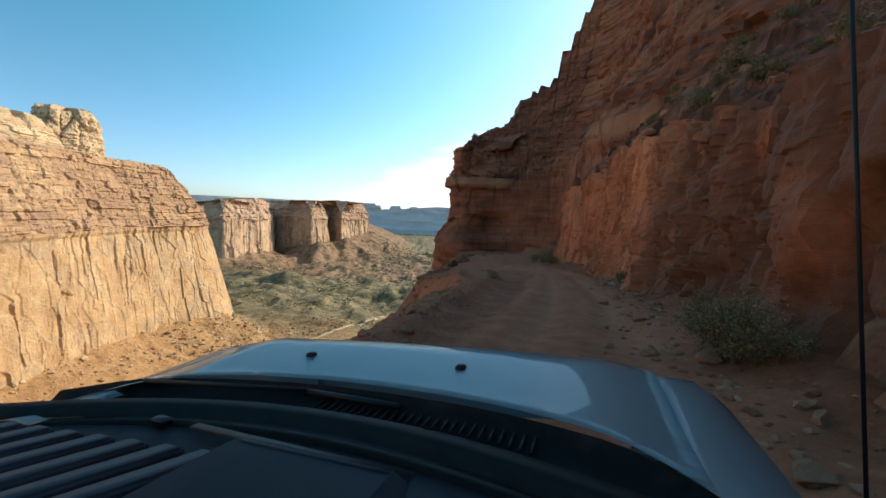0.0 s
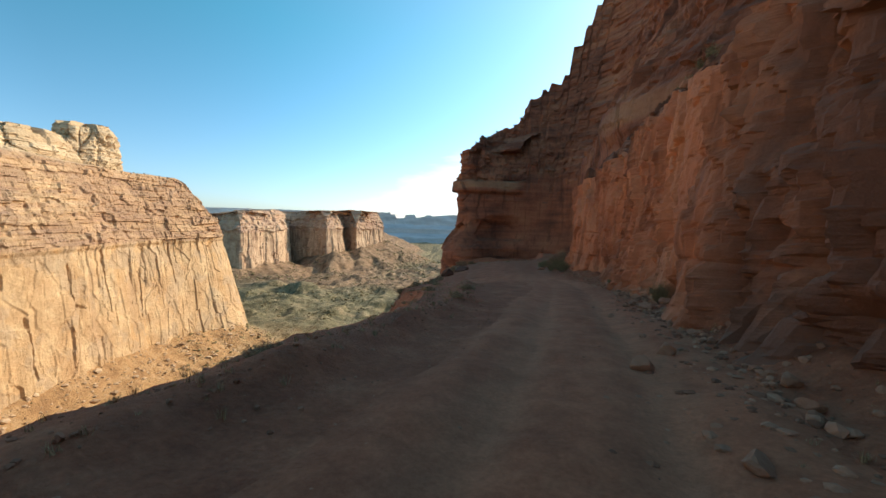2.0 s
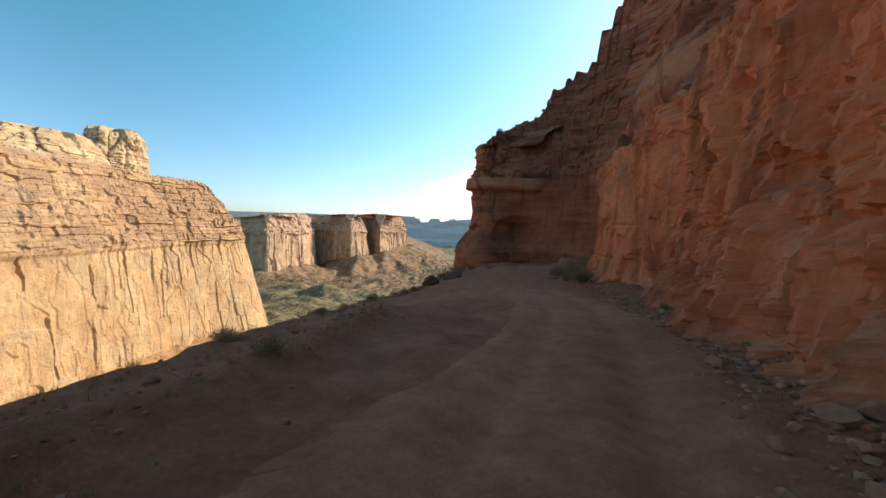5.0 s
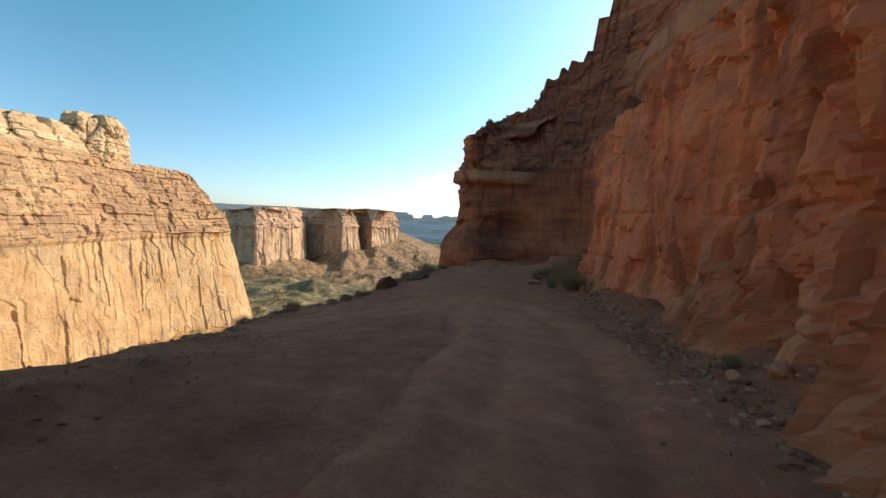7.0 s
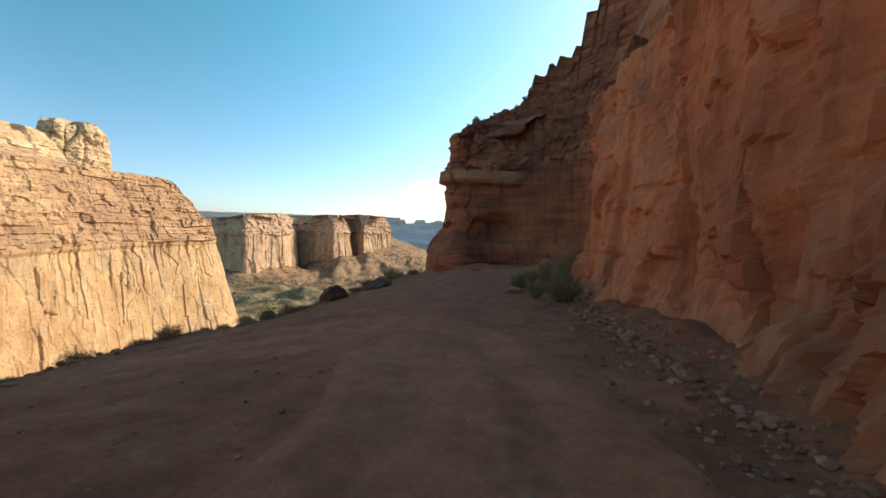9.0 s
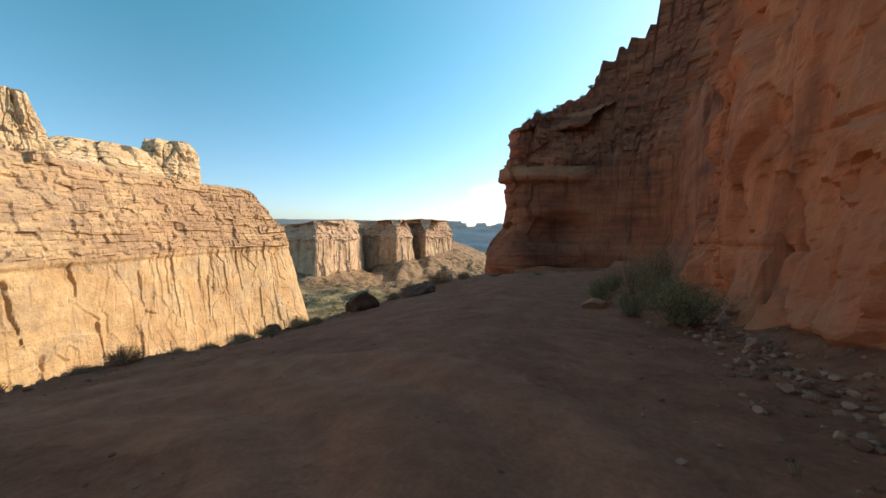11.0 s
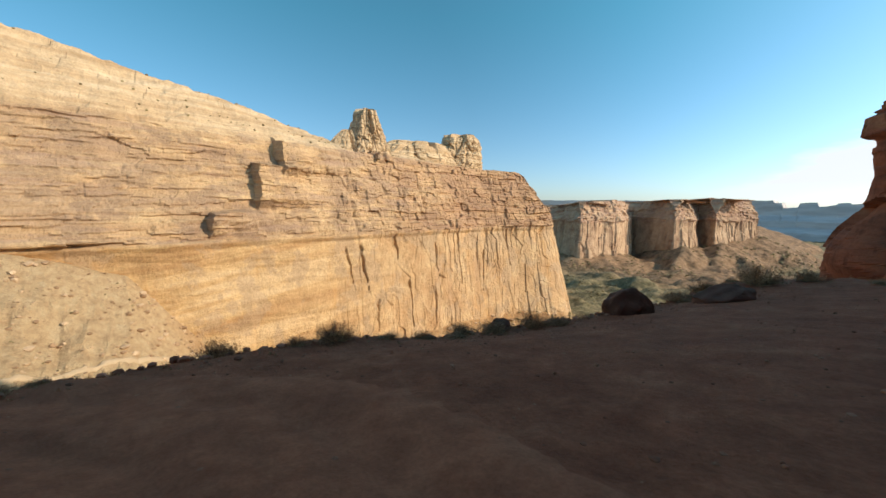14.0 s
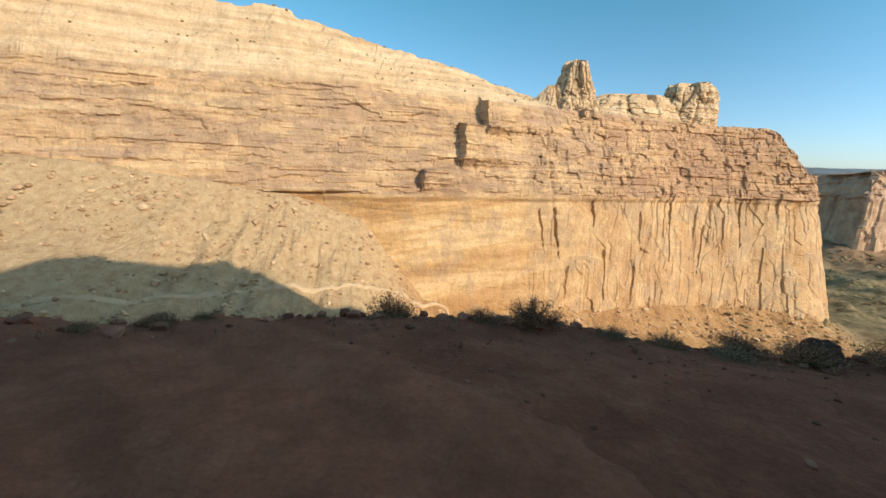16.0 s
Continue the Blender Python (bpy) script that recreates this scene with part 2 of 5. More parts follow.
def ground_earth():
    """Red dirt of the bench, orange and grey-green talus, green-grey scrub flats far below."""
    n = Nodes("desert_ground")
    z, x = n.axis("Z"), n.axis("X")
    big, small, fine = n.noise(0.05, 5), n.noise(0.9, 6, 0.65), n.noise(14.0, 6, 0.7)
    dirt = n.ramp(small, [(0.3, (0.30, 0.094, 0.046)), (0.55, (0.47, 0.158, 0.078)), (0.75, (0.56, 0.22, 0.115))])
    talus = n.ramp(n.noise(0.12, 7, 0.65), [(0.3, (0.33, 0.175, 0.078)), (0.5, (0.54, 0.305, 0.13)), (0.7, (0.62, 0.40, 0.205))])
    olive = n.ramp(n.noise(0.3, 6, 0.65), [(0.3, (0.50, 0.33, 0.175)), (0.5, (0.66, 0.46, 0.25)), (0.7, (0.74, 0.55, 0.32))])
    flats = n.ramp(n.noise(0.05, 9, 0.75), [(0.37, (0.08, 0.072, 0.036)), (0.5, (0.235, 0.19, 0.095)), (0.63, (0.42, 0.305, 0.165))])
    y = n.axis("Y")
    talus = n.mix(n.span(n.math("ADD", y, n.math("MULTIPLY", big, 60.0)), 120.0, 70.0), talus, olive)
    colour = n.mix(n.span(n.math("ADD", y, n.math("MULTIPLY", big, 160.0)), 430.0, 560.0), talus, flats)
    apron = n.ramp(n.noise(0.05, 8, 0.7), [(0.36, (0.11, 0.072, 0.04)), (0.5, (0.31, 0.185, 0.10)), (0.64, (0.44, 0.28, 0.16))])
    rise = n.math("ADD", z, n.math("MULTIPLY", n.noise(0.02, 4), 30.0))
    colour = n.mix(n.math("MULTIPLY", n.span(rise, -160.0, -138.0), n.span(y, 700.0, 900.0)), colour, apron)
    colour = n.mix(n.math("MULTIPLY", n.span(x, -120.0, -70.0), n.span(y, 260.0, 180.0)), colour, dirt)
    colour = n.mix(0.5, colour, n.ramp(fine, [(0.34, (0.45, 0.45, 0.45)), (0.64, (1, 1, 1))]), "MULTIPLY")
    colour = n.mix(0.45, colour, n.ramp(n.noise(3.2, 6, 0.7), [(0.38, (0.55, 0.52, 0.5)), (0.6, (1, 1, 1))]), "MULTIPLY")
    coarse = n.math("MULTIPLY", n.noise(0.35, 9, 0.72), n.span(x, -40.0, -110.0))
    n.bump(n.math("ADD", n.math("MULTIPLY", coarse, 9.0), n.math("ADD", n.math("MULTIPLY", small, 0.7), n.math("MULTIPLY", fine, 0.4))), 0.8, 0.3)
    return n.done(colour, 0.95)


M_FAR = rock_far_wall()
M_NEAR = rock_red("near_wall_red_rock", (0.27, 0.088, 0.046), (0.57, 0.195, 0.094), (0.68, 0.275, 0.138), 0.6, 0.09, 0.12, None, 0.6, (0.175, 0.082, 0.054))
M_NOSE = rock_red("headland_red_rock", (0.14, 0.054, 0.034), (0.32, 0.118, 0.063), (0.45, 0.195, 0.102), 0.3, 0.5, 0.4, (11.8, 14.4, (0.44, 0.27, 0.155)))
M_MESA = rock_red("mesa_sandstone", (0.31, 0.175, 0.105), (0.51, 0.33, 0.195), (0.63, 0.44, 0.275), 0.03, 0.06, 1.5, (-36.0, 60.0, (0.42, 0.255, 0.17)), 0.04, None, 0.15)
M_GROUND = ground_earth()
M_SLOPE = rock_red("ledgy_slope", (0.10, 0.042, 0.027), (0.22, 0.09, 0.052), (0.35, 0.17, 0.098), 1.2, 1.1, 0.2)


def distance_haze():
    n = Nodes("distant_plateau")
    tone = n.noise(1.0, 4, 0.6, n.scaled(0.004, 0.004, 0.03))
    # base colour paled and greyed to stand in for distance haze
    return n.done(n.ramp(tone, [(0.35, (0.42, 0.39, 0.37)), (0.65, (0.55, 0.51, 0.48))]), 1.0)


M_DISTANT = distance_haze()


# ---- noise and sweeping ----
def hashed(ix, iy, seed):
    h = (ix.astype(np.int64) * 374761393 + iy.astype(np.int64) * 668265263 + seed * 2147483647) & 0xFFFFFFFF
    h = ((h ^ (h >> 13)) * 1274126177) & 0xFFFFFFFF
    h = ((h ^ (h >> 16)) * 2246822519) & 0xFFFFFFFF
    return ((h ^ (h >> 15)) & 0xFFFFFF) / float(0xFFFFFF)


def vnoise(x, y, seed=0):
    x, y = np.broadcast_arrays(np.asarray(x, float), np.asarray(y, float))
    ix, iy = np.floor(x), np.floor(y)
    fx, fy = x - ix, y - iy
    fx, fy = fx * fx * (3 - 2 * fx), fy * fy * (3 - 2 * fy)
    a = hashed(ix, iy, seed) * (1 - fx) + hashed(ix + 1, iy, seed) * fx
    b = hashed(ix, iy + 1, seed) * (1 - fx) + hashed(ix + 1, iy + 1, seed) * fx
    return a * (1 - fy) + b * fy


def fbm(x, y, octaves=4, seed=0, gain=0.5):
    total, amp, norm = 0.0, 1.0, 0.0
    for k in range(octaves):
        total = total + amp * vnoise(np.asarray(x) * 2**k, np.asarray(y) * 2**k, seed + 17 * k)
        norm += amp
        amp *= gain
    return total / norm * 2 - 1


def smooth(x, a, b):
    t = np.clip((np.asarray(x, float) - a) / (b - a), 0, 1)
    return t * t * (3 - 2 * t)


def blocks(s, z, tall, wide, seed):
    """Random depth 0..1 of jointed blocks in beds: every bed is broken at its own places. Also how near a joint is."""
    zw = z / tall + 0.35 * fbm(s / 60, z * 0, 2, seed + 5)
    bed = np.floor(zw)
    w = wide * (0.5 + hashed(bed, bed * 0, seed + 1))
    sw = s / w + 7 * hashed(bed, bed * 0, seed + 2)
    col = np.floor(sw + 0.25 * vnoise(s / wide, bed, seed + 9))
    depth = hashed(bed, col, seed + 3)
    joint = np.minimum(zw - bed, 1 - (zw - bed)) * tall
    return 0.35 * hashed(bed, bed * 0, seed + 4) + 0.65 * depth, joint


def cracks(s, z, every, seed, lean=0.06):
    """0 away from, 1 in the middle of upright fissures that start and stop."""
    u = (s + lean * z) / every + 0.5 * fbm(s / every / 3, z / every / 6, 3, seed)
    cell = np.floor(u)
    mid = 0.2 + 0.6 * hashed(cell, cell * 0, seed + 1)
    near = np.abs(u - cell - mid) * every
    on = smooth(vnoise(cell * 3.7, z / (every * 1.5), seed + 2), 0.35, 0.6)
    width = 0.05 * every * (0.5 + hashed(cell, cell * 0, seed + 3))
    return np.clip(1 - near / width, 0, 1) * on


def flutes(s, z, wide, seed, long=6.0):
    """Upright slabs with sharp edges, each broken off at its own heights, about -1..1."""
    u = s / wide + 0.35 * fbm(s / wide / 2, z / (wide * 4), 3, seed)
    u = u + 0.25 * hashed(np.floor(z / (wide * long) + 0.5 * vnoise(s / wide / 2, z * 0, seed + 6)), u * 0, seed + 4)
    c = np.floor(u)
    row = np.floor(z / (wide * long) + 3 * hashed(c, c * 0, seed + 1) + 0.2 * (u - c))
    return hashed(c, row, seed + 2) * 1.3 - 0.65 + 1.1 * (u - c - 0.5) * (hashed(c, row, seed + 3) * 2 - 1)


def overhangs(s, z, every, wide, seed):
    """Beds whose lower edges jut out here and there, 0..1, fading upwards."""
    zw = z / every + 0.5 * fbm(s / 45, z * 0, 3, seed)
    bed = np.floor(zw)
    on = smooth(vnoise(s / wide, bed * 7.3, seed + 1) + 0.25 * vnoise(s / wide * 5, bed * 3.1, seed + 2), 0.68, 0.78)
    return on * (1 - (zw - bed)) ** 1.5


def facets(s, z, ws, wz, seed, tilt=0.9):
    """Broken faces: random tilted planes over irregular cells, about -1..1; also how far the cell's edge is."""
    u = s / ws + 0.35 * fbm(s / ws * 0.7, z / wz * 0.7, 2, seed + 31)
    v = z / wz + 0.35 * fbm(s / ws * 0.7 + 9, z / wz * 0.7, 2, seed + 32)
    iu, iv = np.floor(u), np.floor(v)
    best, second = np.full(u.shape, 9.0), np.full(u.shape, 9.0)
    value = np.zeros(u.shape)
    for a in (-1, 0, 1):
        for b in (-1, 0, 1):
            cu, cv = iu + a, iv + b
            du = u - cu - 0.1 - 0.8 * hashed(cu, cv, seed)
            dv = v - cv - 0.1 - 0.8 * hashed(cu, cv, seed + 1)
            far = du * du + dv * dv
            h = (hashed(cu, cv, seed + 2) * 2 - 1) + tilt * (du * (hashed(cu, cv, seed + 3) * 2 - 1) + dv * (hashed(cu, cv, seed + 4) * 2 - 1))
            near = far < best
            second = np.where(near, best, np.minimum(second, far))
            value, best = np.where(near, h, value), np.where(near, far, best)
    return value, np.sqrt(second) - np.sqrt(best)


def plates(s, z, ws, wz, seed):
    """Spalled skins of rock: flat irregular patches, upright and scalloped, each at its own depth, about -1..1."""
    u = s + 0.55 * ws * fbm(s / ws, z / wz, 3, seed + 41)
    v = z + 0.45 * wz * fbm(s / ws + 5, z / wz, 3, seed + 42)
    return facets(u, v, ws, wz, seed, 0.35)


def line_points(line, step, rounds=2, soft=8):
    """A plan line, corner-cut and resampled: points, arc lengths and unit normals to its right-hand side."""
    p = np.array(line, float)
    for _ in range(rounds):
        q = np.empty((2 * len(p), 2))
        q[0], q[-1] = p[0], p[-1]
        q[1:-1:2] = 0.8 * p[:-1] + 0.2 * p[1:]
        q[2:-1:2] = 0.2 * p[:-1] + 0.8 * p[1:]
        p = q
    seg = np.r_[0, np.cumsum(np.hypot(*np.diff(p, axis=0).T))]
    s = np.linspace(0, seg[-1], int(seg[-1] / step) + 2)
    xy = np.stack([np.interp(s, seg, p[:, 0]), np.interp(s, seg, p[:, 1])], 1)
    d = np.gradient(xy, axis=0)
    for _ in range(soft):
        d[1:-1] = (d[:-2] + 2 * d[1:-1] + d[2:]) / 4
    d /= np.hypot(d[:, 0], d[:, 1])[:, None]
    return xy, s, np.stack([d[:, 1], -d[:, 0]], 1)


def grid_mesh(name, x, y, z, mat, flat=True):
    """A mesh over a grid of points (rows, columns)."""
    rows, cols = x.shape
    co = np.stack([x, y, z], -1).reshape(-1, 3).astype(np.float32)
    i = np.arange(rows * cols).reshape(rows, cols)
    quads = np.stack([i[:-1, :-1], i[:-1, 1:], i[1:, 1:], i[1:, :-1]], -1).reshape(-1, 4).astype(np.int32)
    me = bpy.data.meshes.new(name)
    me.vertices.add(len(co))
    me.vertices.foreach_set("co", co.ravel())
    me.loops.add(quads.size)
    me.loops.foreach_set("vertex_index", quads.ravel())
    me.polygons.add(len(quads))
    me.polygons.foreach_set("loop_start", np.arange(0, quads.size, 4, dtype=np.int32))
    me.polygons.foreach_set("loop_total", np.full(len(quads), 4, dtype=np.int32))
    me.polygons.foreach_set("use_smooth", np.full(len(quads), not flat))
    me.update()
    me.validate()
    me.materials.append(mat)
    return new(name, me)


SURFACE = {}


def cliff(name, line, step, base, top, rise, relief, cap, mat, label, category="cliff", rounds=2, cap_mat=None, soft=8):
    """A rock face swept along a plan line, its face to the line's right. base, top: heights by arc length; rise: spacing upwards;
    relief(s, z, xy): how far it stands out; cap: (depth, rows, height(back, s, xy)) of the ground that runs back from its top."""
    xy, s, nrm = line_points(line, step, rounds, soft)
    zb, zt = base(s, xy), top(s, xy)
    count = int(np.max(zt - zb) / rise) + 2
    v = np.linspace(0, 1, count)[:, None]
    z = zb[None] + (zt - zb)[None] * v
    ss = np.broadcast_to(s[None], z.shape)
    out = relief(ss, z, xy)
    deep, rows, height = cap
    share = (np.linspace(0, 1, rows + 1)[1:] ** 1.6)[:, None]
    back = share * deep
    calm = out[-1]
    pad = np.pad(calm, 20, mode="edge")
    calm = np.convolve(pad, np.ones(41) / 41, "valid")
    rim = out[-1][None] + (calm - out[-1])[None] * np.minimum(1, back / (6 * rise))
    sb = np.broadcast_to(s[None], back.shape[:1] + s.shape)
    out = np.concatenate([out, rim - back])
    z = np.concatenate([z, zt[None] + height(np.broadcast_to(back, sb.shape), sb, xy)])
    x, y = xy[None, :, 0] + nrm[None, :, 0] * out, xy[None, :, 1] + nrm[None, :, 1] * out
    SURFACE[name] = (x, y, z, count)
    ob = grid_mesh(name, x, y, z, mat)
    if cap_mat:
        ob.data.materials.append(cap_mat)
        which = np.zeros((x.shape[0] - 1, x.shape[1] - 1), np.int32)
        which[count + 1:] = 1
        ob.data.polygons.foreach_set("material_index", which.ravel())
    return tagged(ob, label, category, kind="structure")


def gentle(slope, rough=0.3, size=3.0, seed=1):
    def height(back, s, xy):
        return back * slope + rough * fbm(s / size, back / size, 4, seed) * np.minimum(1, back / size)
    return height


# ---- the lie of the land ----
EDGE_Y = [-40, -12, 0, 6.4, 10, 15.5, 20, 25, 30, 34, 37, 40, 43, 46, 48, 51, 55, 58, 62, 64, 66, 70, 90, 125]
EDGE_X = [-17, -6.5, -2.7, -1.5, -1.1, 0.1, 1.1, 1.1, 1.2, 0.5, -0.9, -2.4, -2.4, -1.2, -0.6, 0.0, 0.2, 1.0, 1.6, 4, 9, 14, 20, 26]
FOOT = [(-14, -45), (-6.5, -20), (-0.4, -6), (2.3, 0), (4.5, 5), (6.6, 10), (8.3, 15), (9.8, 20), (11.2, 25), (12.3, 30), (13.2, 36), (13.7, 42), (14.1, 47),
        (15.4, 52), (18.5, 57), (26, 64), (36, 70)]
WALL = [(-170, -420), (-185, -260), (-190, -100), (-205, 60), (-218, 130), (-235, 220), (-250, 310), (-236, 390)]


def bench(x, y):
    """Height of the road and the pull-out."""
    z = np.where(y < 35, -1.55 - 0.088 * y, -4.63 - 0.05 * (y - 35))
    tilt = smooth(y, 28, 40) * (1 - 0.6 * smooth(y, 55, 70))
    return z - 0.17 * np.maximum(0, 8 - x) * tilt


def wall_x(y):
    w = np.array(WALL)
    return np.interp(y, w[:, 1], w[:, 0])


def talus_top(y):
    return np.interp(y, [-260, -100, -51, 9, 41, 60, 75, 110, 190, 390], [-5, -7, -12, -22, -34, -57, -77, -91, -97, -97])


ROAD = [(-9, -30), (-4.2, -12), (-1.0, -2.5), (0.0, 0), (2.6, 7), (5.0, 14.4), (6.6, 21), (8.0, 26.2), (8.9, 31), (9.1, 35), (8.6, 37.6), (7.3, 39.2), (5.2, 40.2), (2.6, 40.2),
        (0.6, 38.8), (-0.6, 36.4), (-1.5, 33)]
MESA_TALUS = [(-1060, 1420, -125), (-640, 1000, -116), (-536, 914, -114), (-496, 1063, -114), (-600, 1360, -140), (-431, 1258, -107), (-411, 1334, -104), (-445, 1490, -108),
              (-379, 1430, -103), (-321, 1655, -76), (-420, 1800, -70), (-420, 2200, -60)]
MESA_CONES = [(-520, 1010, -100), (-440, 940, -140), (-360, 860, -172), (-330, 900, -190), (-398, 1250, -96), (-350, 1180, -128), (-300, 1120, -160), (-350, 1400, -92), (-270, 1330, -130), (-190, 1290, -165)]
road_xy, road_s, road_n = line_points(ROAD, 0.25)


def road_side(x, y):
    """Distance from the road's middle line and the side it lies on (right: positive), near the road only."""
    shape = np.shape(x)
    x, y = np.ravel(x), np.ravel(y)
    away = np.full(x.shape, 99.0)
    for k in range(0, len(road_xy), 2):
        away = np.minimum(away, np.hypot(x - road_xy[k, 0], y - road_xy[k, 1]))
    return away.reshape(shape)


def segment_talus(x, y, pts, slope):
    """Height of an apron below a plan line with heights."""
    high = np.full(np.shape(x), -999.0)
    for (ax, ay, az), (bx, by, bz) in zip(pts, pts[1:]):
        dx, dy = bx - ax, by - ay
        t = np.clip(((x - ax) * dx + (y - ay) * dy) / (dx * dx + dy * dy), 0, 1)
        high = np.maximum(high, az + t * (bz - az) - slope * np.hypot(x - ax - t * dx, y - ay - t * dy))
    return high


def ground_z(x, y):
    x, y = np.asarray(x, float), np.asarray(y, float)
    floor = np.interp(y, [-300, 0, 100, 200, 400, 700, 1100, 1500, 2500, 4800], [-70, -96, -103, -120, -131, -143, -160, -172, -190, -240])
    floor = floor + 5 * fbm(x / 90, y / 90, 5, 3) + smooth(y, 350, 600) * (22 * np.abs(fbm(x / 150, y / 150, 6, 4, 0.6)) + 9 * fbm(x / 34, y / 34, 4, 9) + 5 * smooth(fbm(x / 50, y / 50, 4, 19), 0.05, 0.15)) + 1.2 * fbm(x / 9, y / 9, 3, 6)
    ex = np.interp(y, EDGE_Y, EDGE_X)
    slope = np.clip(np.interp(y, EDGE_Y, np.gradient(EDGE_X, EDGE_Y)), -0.6, 0.6)
    out = np.maximum(0, ex + 0.35 * fbm(x * 0, y / 1.6, 3, 7) - x) / np.sqrt(1 + slope**2)
    out = out + np.maximum(0, y - 125) * 0.8
    flat = bench(np.maximum(x, ex - 0.4), np.minimum(y, 125))
    # low shoulder of bulldozed earth on the outer side of the road
    inner = x - ex
    flat = flat - 0.30 * smooth(y, 43, 46) * (1 - smooth(y, 56, 60)) * (1 - smooth(inner, 0, 3.5))
    berm = np.interp(y, [0, 8, 15, 25], [0.5, 0.8, 1.3, 1.8])
    ridge = 0.30 * np.exp(-((inner - berm) / 0.55) ** 2) * smooth(y, -6, 2) * (1 - smooth(y, 27, 33)) * (0.6 + 0.6 * vnoise(y / 1.7, y * 0, 41))
    ridge = ridge + 0.08 * np.exp(-((inner - 0.5) / 0.6) ** 2) * (0.5 + vnoise(x / 1.2, y / 1.2, 42)) * smooth(y, 30, 40)
    drop = flat + ridge - 1.7 * out + np.where(out > 0, 1.2 * fbm(x / 4, y / 4, 4, 8) * np.minimum(1, out / 6), 0)
    wx = wall_x(y)
    side = np.maximum(0, x - wx) + np.maximum(0, y - 390) * 0.9 + np.maximum(0, -420 - y)
    gully = np.abs(fbm(x / 40, y / 11, 4, 24))
    tal = talus_top(np.clip(y, -260, 390)) - 0.60 * side * (1 - 0.25 * smooth(side, 20, 90)) + (3.2 * fbm(x / 14, y / 14, 6, 21, 0.62) - 5 * gully) * np.minimum(1, 0.2 + side / 30)
    mesa_z = np.maximum(segment_talus(x, y, MESA_TALUS, 0.42), segment_talus(x, y, MESA_CONES, 0.50)) + 6 * fbm(x / 60, y / 60, 6, 33, 0.6) - 9 * np.abs(fbm(x / 40, y / 75, 5, 34, 0.6))
    lip = -138 + 10 * fbm(x / 130, y / 130, 3, 35)
    step = mesa_z - 11 * (1 - smooth(mesa_z, lip - 2.0, lip)) * smooth(fbm(x / 90, y / 90, 3, 36), -0.35, 0.1)
    nose = -12 - 2.2 * np.maximum(0, np.hypot(np.maximum(0, 6 - x), np.maximum(0, 132 - y)) - 1) + 1.0 * fbm(x / 6, y / 6, 3, 5)
    nose = np.where((y > 100) & (y < 320) & (x > -260), nose, -999.0)
    rough = 0.05 * fbm(x / 1.1, y / 1.1, 4, 40) + 0.03 * fbm(x / 0.35, y / 0.35, 2, 44)
    z = np.maximum.reduce([floor, drop, tal, step, nose]) + rough
    # debris foot against the roadside wall
    f = np.array(FOOT)
    toe = np.interp(y, f[:16, 1], f[:16, 0]) - x
    z = z + np.where((y > -40) & (y < 62), 0.45 * np.exp(-np.maximum(toe, 0) / 0.7) * (0.6 + 0.8 * vnoise(x / 0.9, y / 0.9, 45)), 0)
    # two worn wheel tracks
    close = (x > -10) & (x < 14) & (y > -30) & (y < 46)
    if np.any(close):
        away = road_side(x[close], y[close])
        worn = -0.07 * np.exp(-((away - 0.8) / 0.28) ** 2) * (0.5 + vnoise(x[close] / 3, y[close] / 3, 46)) + 0.04 * np.exp(-((away - 1.6) / 0.3) ** 2)
        z = np.array(z)
        z[close] += worn
    return z


def graded(parts):
    """Grid lines from stretches (start, end, spacing)."""
    return np.concatenate([np.arange(a, b, d) for a, b, d in parts])


gx = graded([(-4600, -900, 140), (-900, -300, 8), (-300, -60, 2.4), (-60, -6, 0.8), (-6, 20, 0.2), (20, 60, 2.0), (60, 300, 12), (300, 4601, 140)])
gy = graded([(-4600, -400, 200), (-400, -40, 6), (-40, -4, 1.0), (-4, 62, 0.24), (62, 130, 1.2), (130, 460, 2.6), (460, 900, 6), (900, 1700, 9), (1700, 4601, 90)])
GX, GY = np.meshgrid(gx, gy)
ground = grid_mesh("ground", GX, GY, ground_z(GX, GY), M_GROUND, flat=False)
tagged(ground, "red desert dirt bench dropping to a rubble slope and scrubby canyon floor", "ground", kind="structure")


# ---- opposite canyon wall ----
# (y, low z, high z, how far it stands out, how far it runs on): sharp shaded steps in the upper band
STEPS = [(112.5, 14, 33.2, 9.5, 60), (97.5, -5, 20, 8.0, 45), (73, -19, -6, 7.5, 40), (150, -4, 6, 2.2, 14), (196, -12, 2, 2.0, 16), (250, -20, -12, 3.0, 10), (330, -18, -2, 2.5, 14)]
# (y, high z, low z, width, depth, lean): dark fissures in the plain wall under them
FISSURES = [(160, -27, -64, 0.8, 3.0, -0.22), (149, -28, -60, 0.5, 2.0, -0.30), (204, -56, -96, 0.8, 2.5, -0.10), (190, -21, -44, 0.9, 2.5, -0.25), (176, -66, -92, 0.8, 2.0, 0.15), (233, -30, -62, 0.7, 2.5, -0.12), (262, -24, -70, 0.8, 3.0, -0.08),
            (298, -40, -80, 0.8, 3.0, 0.1), (330, -22, -60, 0.9, 3.5, -0.05)]


